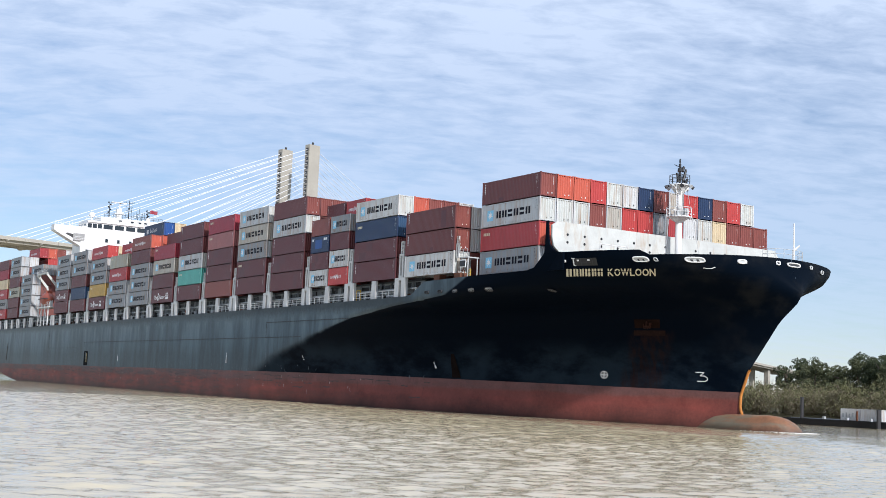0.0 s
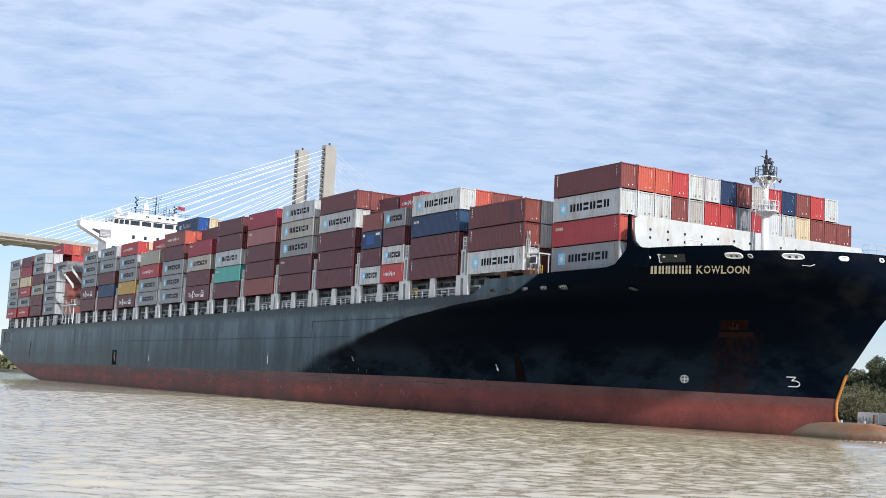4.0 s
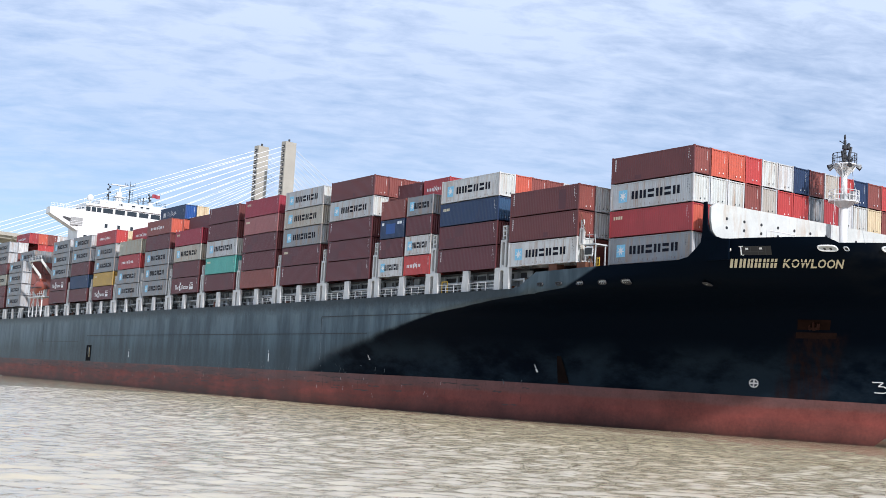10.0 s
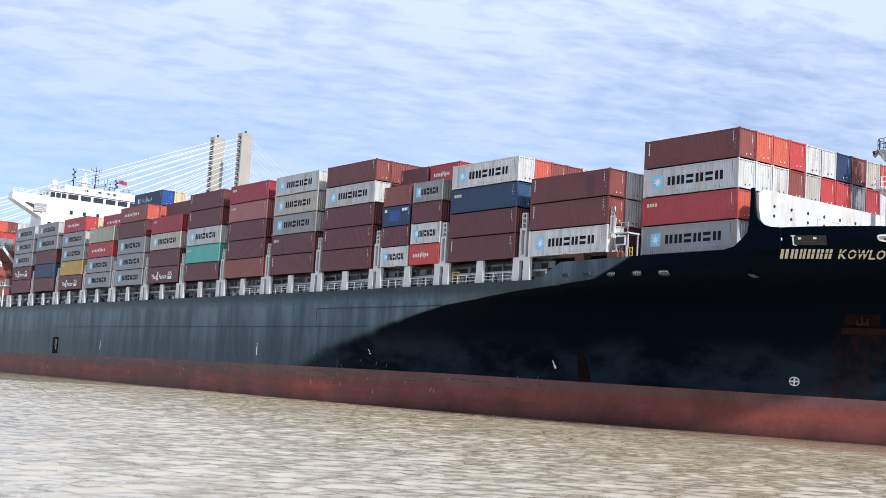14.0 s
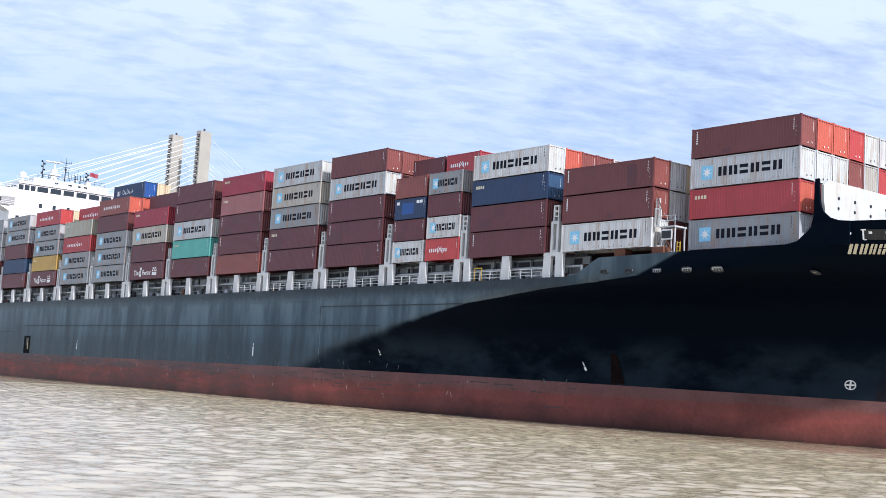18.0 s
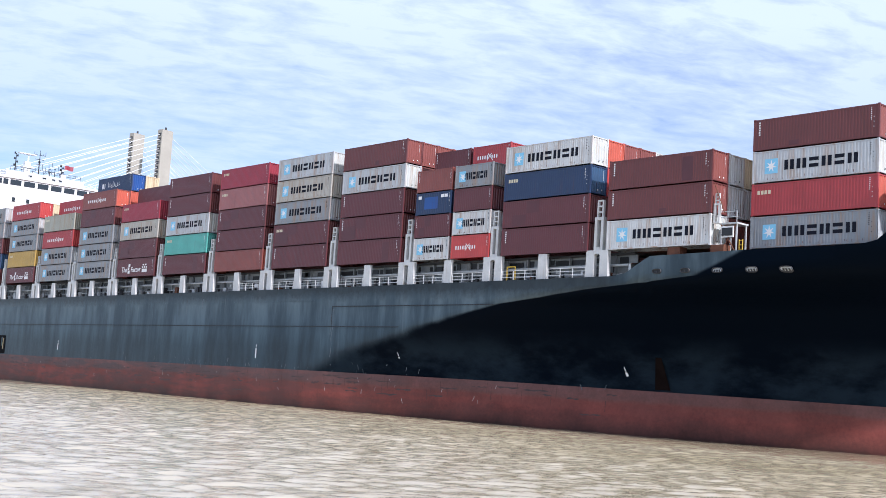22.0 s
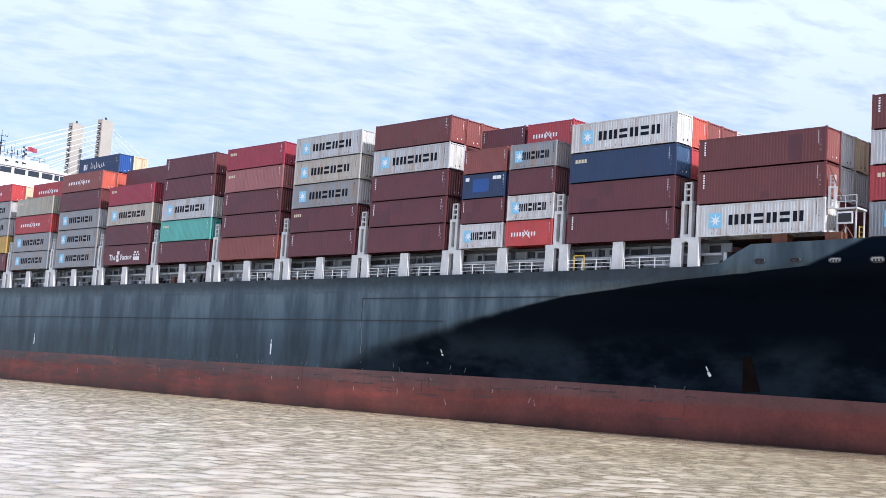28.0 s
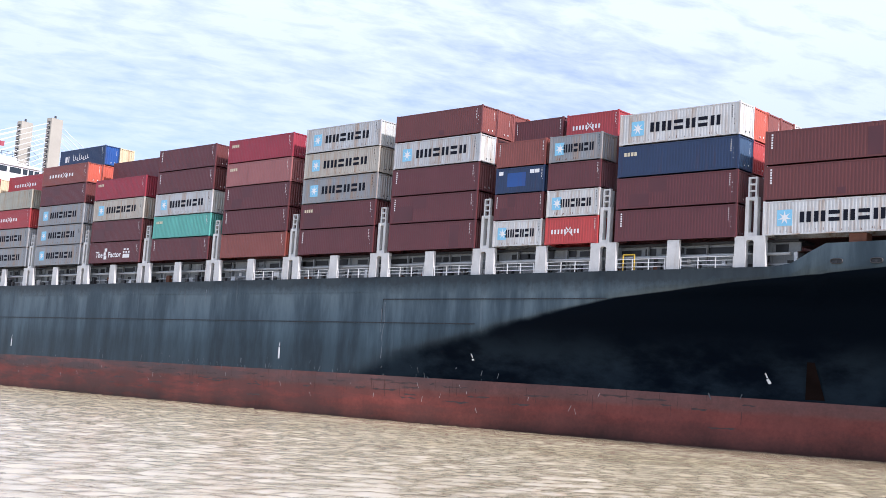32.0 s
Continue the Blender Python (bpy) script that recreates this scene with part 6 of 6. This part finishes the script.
LEAF = [leaf_material("dark_pine_leaf", (0.065, 0.08, 0.042)), leaf_material("oak_leaf", (0.095, 0.106, 0.056)), leaf_material("olive_leaf", (0.16, 0.16, 0.078)), leaf_material("dry_scrub_leaf", (0.19, 0.165, 0.11))]
BARK = surface("bark", (0.09, 0.065, 0.045), 0.9, vary=0.4, scale=2)


def crown_mesh(name, mat, seed, r, h, low, n=900, leaf=0.42):
    """Leaves in clumps along unseen twigs, in an uneven outline."""
    rs = np.random.RandomState(seed)
    clumps = []
    for _ in range(40):
        a, z = rs.uniform(0, 6.28), rs.uniform(low, 1)
        rad = r * math.sqrt(max(0.05, 1 - abs(z - (low + 1) / 2) * 1.5)) * rs.uniform(0.35, 1.0)
        clumps.append((rad * math.cos(a), rad * math.sin(a), z * h, rs.uniform(0.18, 0.36) * r))
    vs, fs = [], []
    for k in range(n):
        c = clumps[rs.randint(len(clumps))]
        d = rs.normal(size=3)
        d /= np.linalg.norm(d)
        p = np.array(c[:3]) + d * c[3] * rs.uniform(0.55, 1.05) * (1, 1, 0.75)
        u = rs.normal(size=3)
        u /= np.linalg.norm(u)
        v = np.cross(u, rs.normal(size=3))
        v /= np.linalg.norm(v)
        s = leaf * rs.uniform(0.6, 1.4)
        i = len(vs)
        vs += [p - u * s, p - v * s * 0.6, p + u * s, p + v * s * 0.6]
        fs.append((i, i + 1, i + 2, i + 3))
    me = bpy.data.meshes.new(name)
    me.from_pydata([tuple(v) for v in vs], [], fs)
    me.materials.append(mat)
    return me


def trunk_mesh(h, r, seed):
    rs = random.Random(seed)
    bm = bmesh.new()
    p = Vector((0, 0, -0.5))
    pts = [p]
    for k in range(4):
        p = p + Vector((rs.uniform(-0.3, 0.3), rs.uniform(-0.3, 0.3), h / 4))
        pts.append(p)
    for k in range(4):
        add_tube(bm, pts[k], pts[k + 1], r * (1 - 0.2 * k), r * (0.8 - 0.2 * k), 7, False)
    for k in range(6):
        b = pts[2 + k % 3]
        a = rs.uniform(0, 6.28)
        add_tube(bm, b, b + Vector((math.cos(a) * h * 0.28, math.sin(a) * h * 0.28, h * rs.uniform(0.1, 0.25))), r * 0.35, r * 0.08, 5, False)
    return mesh_from("trunk", bm, BARK)


KINDS = []
for k, (mi, r, h, low, leaf, word) in enumerate([(0, 3.6, 13.5, 0.30, 0.40, "dark evergreen tree"), (1, 4.4, 11.5, 0.18, 0.45, "broad green oak"), (1, 3.8, 9.5, 0.12, 0.42, "green bank tree"), (2, 3.2, 7.0, 0.05, 0.36, "olive green thicket tree"), (3, 2.8, 6.0, 0.05, 0.32, "dry grey-brown bank tree"), (0, 4.2, 14.5, 0.35, 0.42, "tall dark pine")]):
    KINDS.append((crown_mesh("crown", LEAF[mi], 20 + k, r, h, low, 7000, leaf * 0.44), trunk_mesh(h * 0.8, 0.25 + 0.015 * h, k), word))


def tree(kind, x, y, z, s, turn):
    cm, tm, word = KINDS[kind]
    ob = thing("tree", f"{word} on the far river bank", "tree", "trees on the far bank")
    for nm, me in (("trunk", tm), ("crown", cm)):
        p = new(nm, me)
        p.parent = ob
    ob.matrix_world = Matrix.Translation((x, y, z)) @ Matrix.Rotation(turn, 4, "Z") @ Matrix.Diagonal((s, s, s, 1))


rt = random.Random(11)
for k in range(96):
    x = -82 + k * 1.05 + rt.uniform(-1.2, 1.2)
    row = k % 4
    y = 93 + row * 5 + rt.uniform(-1.5, 1.5)
    kind = [rt.choice((3, 4, 4)), rt.choice((2, 3, 4)), rt.choice((1, 2, 0)), rt.choice((0, 5, 1))][row]
    if x < -53:
        kind = 3 + k % 2
    tree(kind, x, y, 1.2, rt.uniform(0.62, 0.80) * (0.92 + (0.009 * max(0, x + 60) if row > 1 else 0.0)), rt.uniform(0, 6.28))
# woods and low scrub, past counting, along the rest of the bank
def woods(name, label, x0, x1, y0, y1, h, n, mat, seed, leaf, wispy=False):
    rs = np.random.RandomState(seed)
    vs, fs = [], []
    cl = [(rs.uniform(x0, x1), rs.uniform(y0, y1), rs.uniform(0.15, 1) * h * rs.uniform(0.6, 1)) for _ in range(n // 60)]
    for k in range(n):
        c = cl[k % len(cl)]
        p = np.array(c) + rs.normal(size=3) * (h * 0.22, h * 0.22, h * 0.14) + (0, 0, 1)
        u = rs.normal(size=3)
        u /= np.linalg.norm(u)
        v = np.cross(u, rs.normal(size=3))
        v /= np.linalg.norm(v)
        s = leaf * rs.uniform(0.6, 1.4)
        if wispy:
            u = u * (0.9, 0.9, 0.7) + (0, 0, 0.55)
            v, s = v * 0.4, s * 1.3
        i = len(vs)
        vs += [p - u * s, p - v * s * 0.7, p + u * s, p + v * s * 0.7]
        fs.append((i, i + 1, i + 2, i + 3))
    me = bpy.data.meshes.new(name)
    me.from_pydata([tuple(map(float, v)) for v in vs], [], fs)
    me.materials.append(mat)
    tagged(new(name, me), label, "woods", "", "stuff")


woods("bank_scrub", "dry olive scrub along the far bank", -90, 75, 90, 102, 6.0, 90000, LEAF[2], 3, 0.15, True)
woods("bank_scrub", "grey-brown brush along the far bank", -90, 75, 90, 100, 5.6, 80000, LEAF[3], 4, 0.14, True)
woods("far_woods", "dark green woods behind the far bank", -40, 110, 104, 130, 8.0, 36000, LEAF[1], 5, 0.36)
woods("far_woods", "low distant woods along the river", -900, -330, 95, 150, 10, 16000, LEAF[2], 6, 1.4)

barge = thing("deck_barge", "long black flat deck barge moored at the far bank", "barge")
bm = bmesh.new()
add_prism(bm, [(-19, 0, -0.4), (19, 0, -0.4), (20, 0, 1.0), (-20, 0, 1.0)], (0, 10, 0))
part("hull", bm, BLACK, barge)
for k in range(9):
    part("bollard", box(-17 + k * 4, -16.6 + k * 4, 0.4, 0.8, 1.0, 1.4), STEEL_G, barge)
barge.matrix_world = Matrix.Translation((1.5, 66, 0)) @ Matrix.Rotation(radians(4), 4, "Z")
for px_, h, r, word in ((-15.1, 4.1, 0.26, "dark steel mooring pile beside the barge"), (-1.2, 2.7, 0.3, "short dark mooring pile beside the barge"), (-6.0, 2.3, 0.16, "small rusty red post beside the barge")):
    bm = bmesh.new()
    add_tube(bm, (0, 0, -1 if r > 0.2 else 1.0), (0, 0, h), r, r, 10)
    add_tube(bm, (0, 0, h), (0, 0, h + 0.12), r * 1.15, r * 1.1, 10)
    pile = thing("mooring_pile", word, "pile")
    part("pile_shaft", bm, DARK if r > 0.2 else RUST, pile)
    pile.matrix_world = Matrix.Translation((px_, 65.2 if r > 0.2 else 66.6, 0))
for ox, sx, col, word in ((-9.3, 0.58, "grey", "grey-panelled site cabin on the barge deck"), (-5.7, 0.6, "white", "white corrugated cabin container on the barge deck")):
    office = thing("site_cabin", word, "cabin")
    for nm, ky, loc in (("frame", "frame", (0, 0, 0)), ("side_panel", "side_panel", (0.16, 0.022, 0.14)), ("end_panel", "end_panel", (5.99, 0.16, 0.14)), ("roof_panel", "roof_panel", (0, 0, 0)), ("end_panel", "end_panel", (0.02, 0.16, 0.14)), ("side_panel", "side_panel", (0.16, 2.36, 0.14))):
        p = new(nm, container_meshes(6.058, H_STD)[ky])
        p.parent, p.location = office, loc
        p.material_slots[0].link = "OBJECT"
        p.material_slots[0].material = MATS["paint_" + col] if col == "white" else STEEL_W
    if col == "grey":
        for k in range(5):
            part("wall_sign", box(0.6 + k * 1.0, 1.1 + k * 1.0, -0.03, 0.015, 0.7, 1.5 + 0.2 * (k % 2)), STEEL_G, office)
    office.matrix_world = Matrix.Translation((ox, 67, 1.0)) @ Matrix.Rotation(radians(1), 4, "Z") @ Matrix.Diagonal((sx, 0.9, 0.68, 1))

# foam where the bulb breaks the water
FOAM = surface("foam", (0.8, 0.78, 0.72), 0.8, vary=0.15, scale=3, bump=0.4)
rf = random.Random(5)
fv, ff = [], []
for k in range(900):
    a = rf.gauss(-0.1, 0.4)
    r = 2.78 + abs(rf.gauss(0, 0.35)) * (1 + 1.5 * (a < -0.4))
    back = rf.uniform(0, 1) ** 2 * 4.0 * (abs(a) > 0.6)
    c = Vector((20.5 + r * math.cos(a) * 1.05 - back, MID + r * math.sin(a), 0.03 + rf.uniform(0, 0.06) * (back < 3)))
    w, h = rf.uniform(0.02, 0.10), rf.uniform(0.02, 0.05)
    i = len(fv)
    fv += [c + Vector(d) for d in ((w * 1.6, 0, 0), (0, w, 0), (-w * 1.6, 0, 0), (0, -w, 0), (0, 0, h), (0, 0, -h))]
    ff += [(i + p, i + (p + 1) % 4, i + q) if q == 4 else (i + (p + 1) % 4, i + p, i + q) for p in range(4) for q in (4, 5)]
fme = bpy.data.meshes.new("bow_foam")
fme.from_pydata(fv, [], ff)
fme.materials.append(FOAM)
foam = new("bow_foam", fme)
tagged(foam, "white foam breaking round the bulbous bow", "foam", "", "stuff")
aboard(foam)

# ---- what moves ----
ADVANCE = [(0, 0.000), (4, 10.619), (8, 21.400), (12, 32.158), (16, 43.111), (20, 54.131), (24, 65.140), (28, 76.210), (32, 87.219)]


def ship_pose(t, s):
    psi = 0.02817 * (t - 16) / 16
    return Matrix.Translation((-50 + s, 20 + 0.01265 * s, 0)) @ Matrix.Rotation(psi, 4, "Z") @ Matrix.Translation((50, -20, 0))


def motions():
    poses = [(t, ship_pose(t, s)) for t, s in ADVANCE]
    for ob, m in MOVERS:
        walk(ob, [(t, p @ m) for t, p in poses])
    walk(water, [(0, pose(0, 0, 0)), (32, pose(-4.0, -2.2, 0))])


motions()
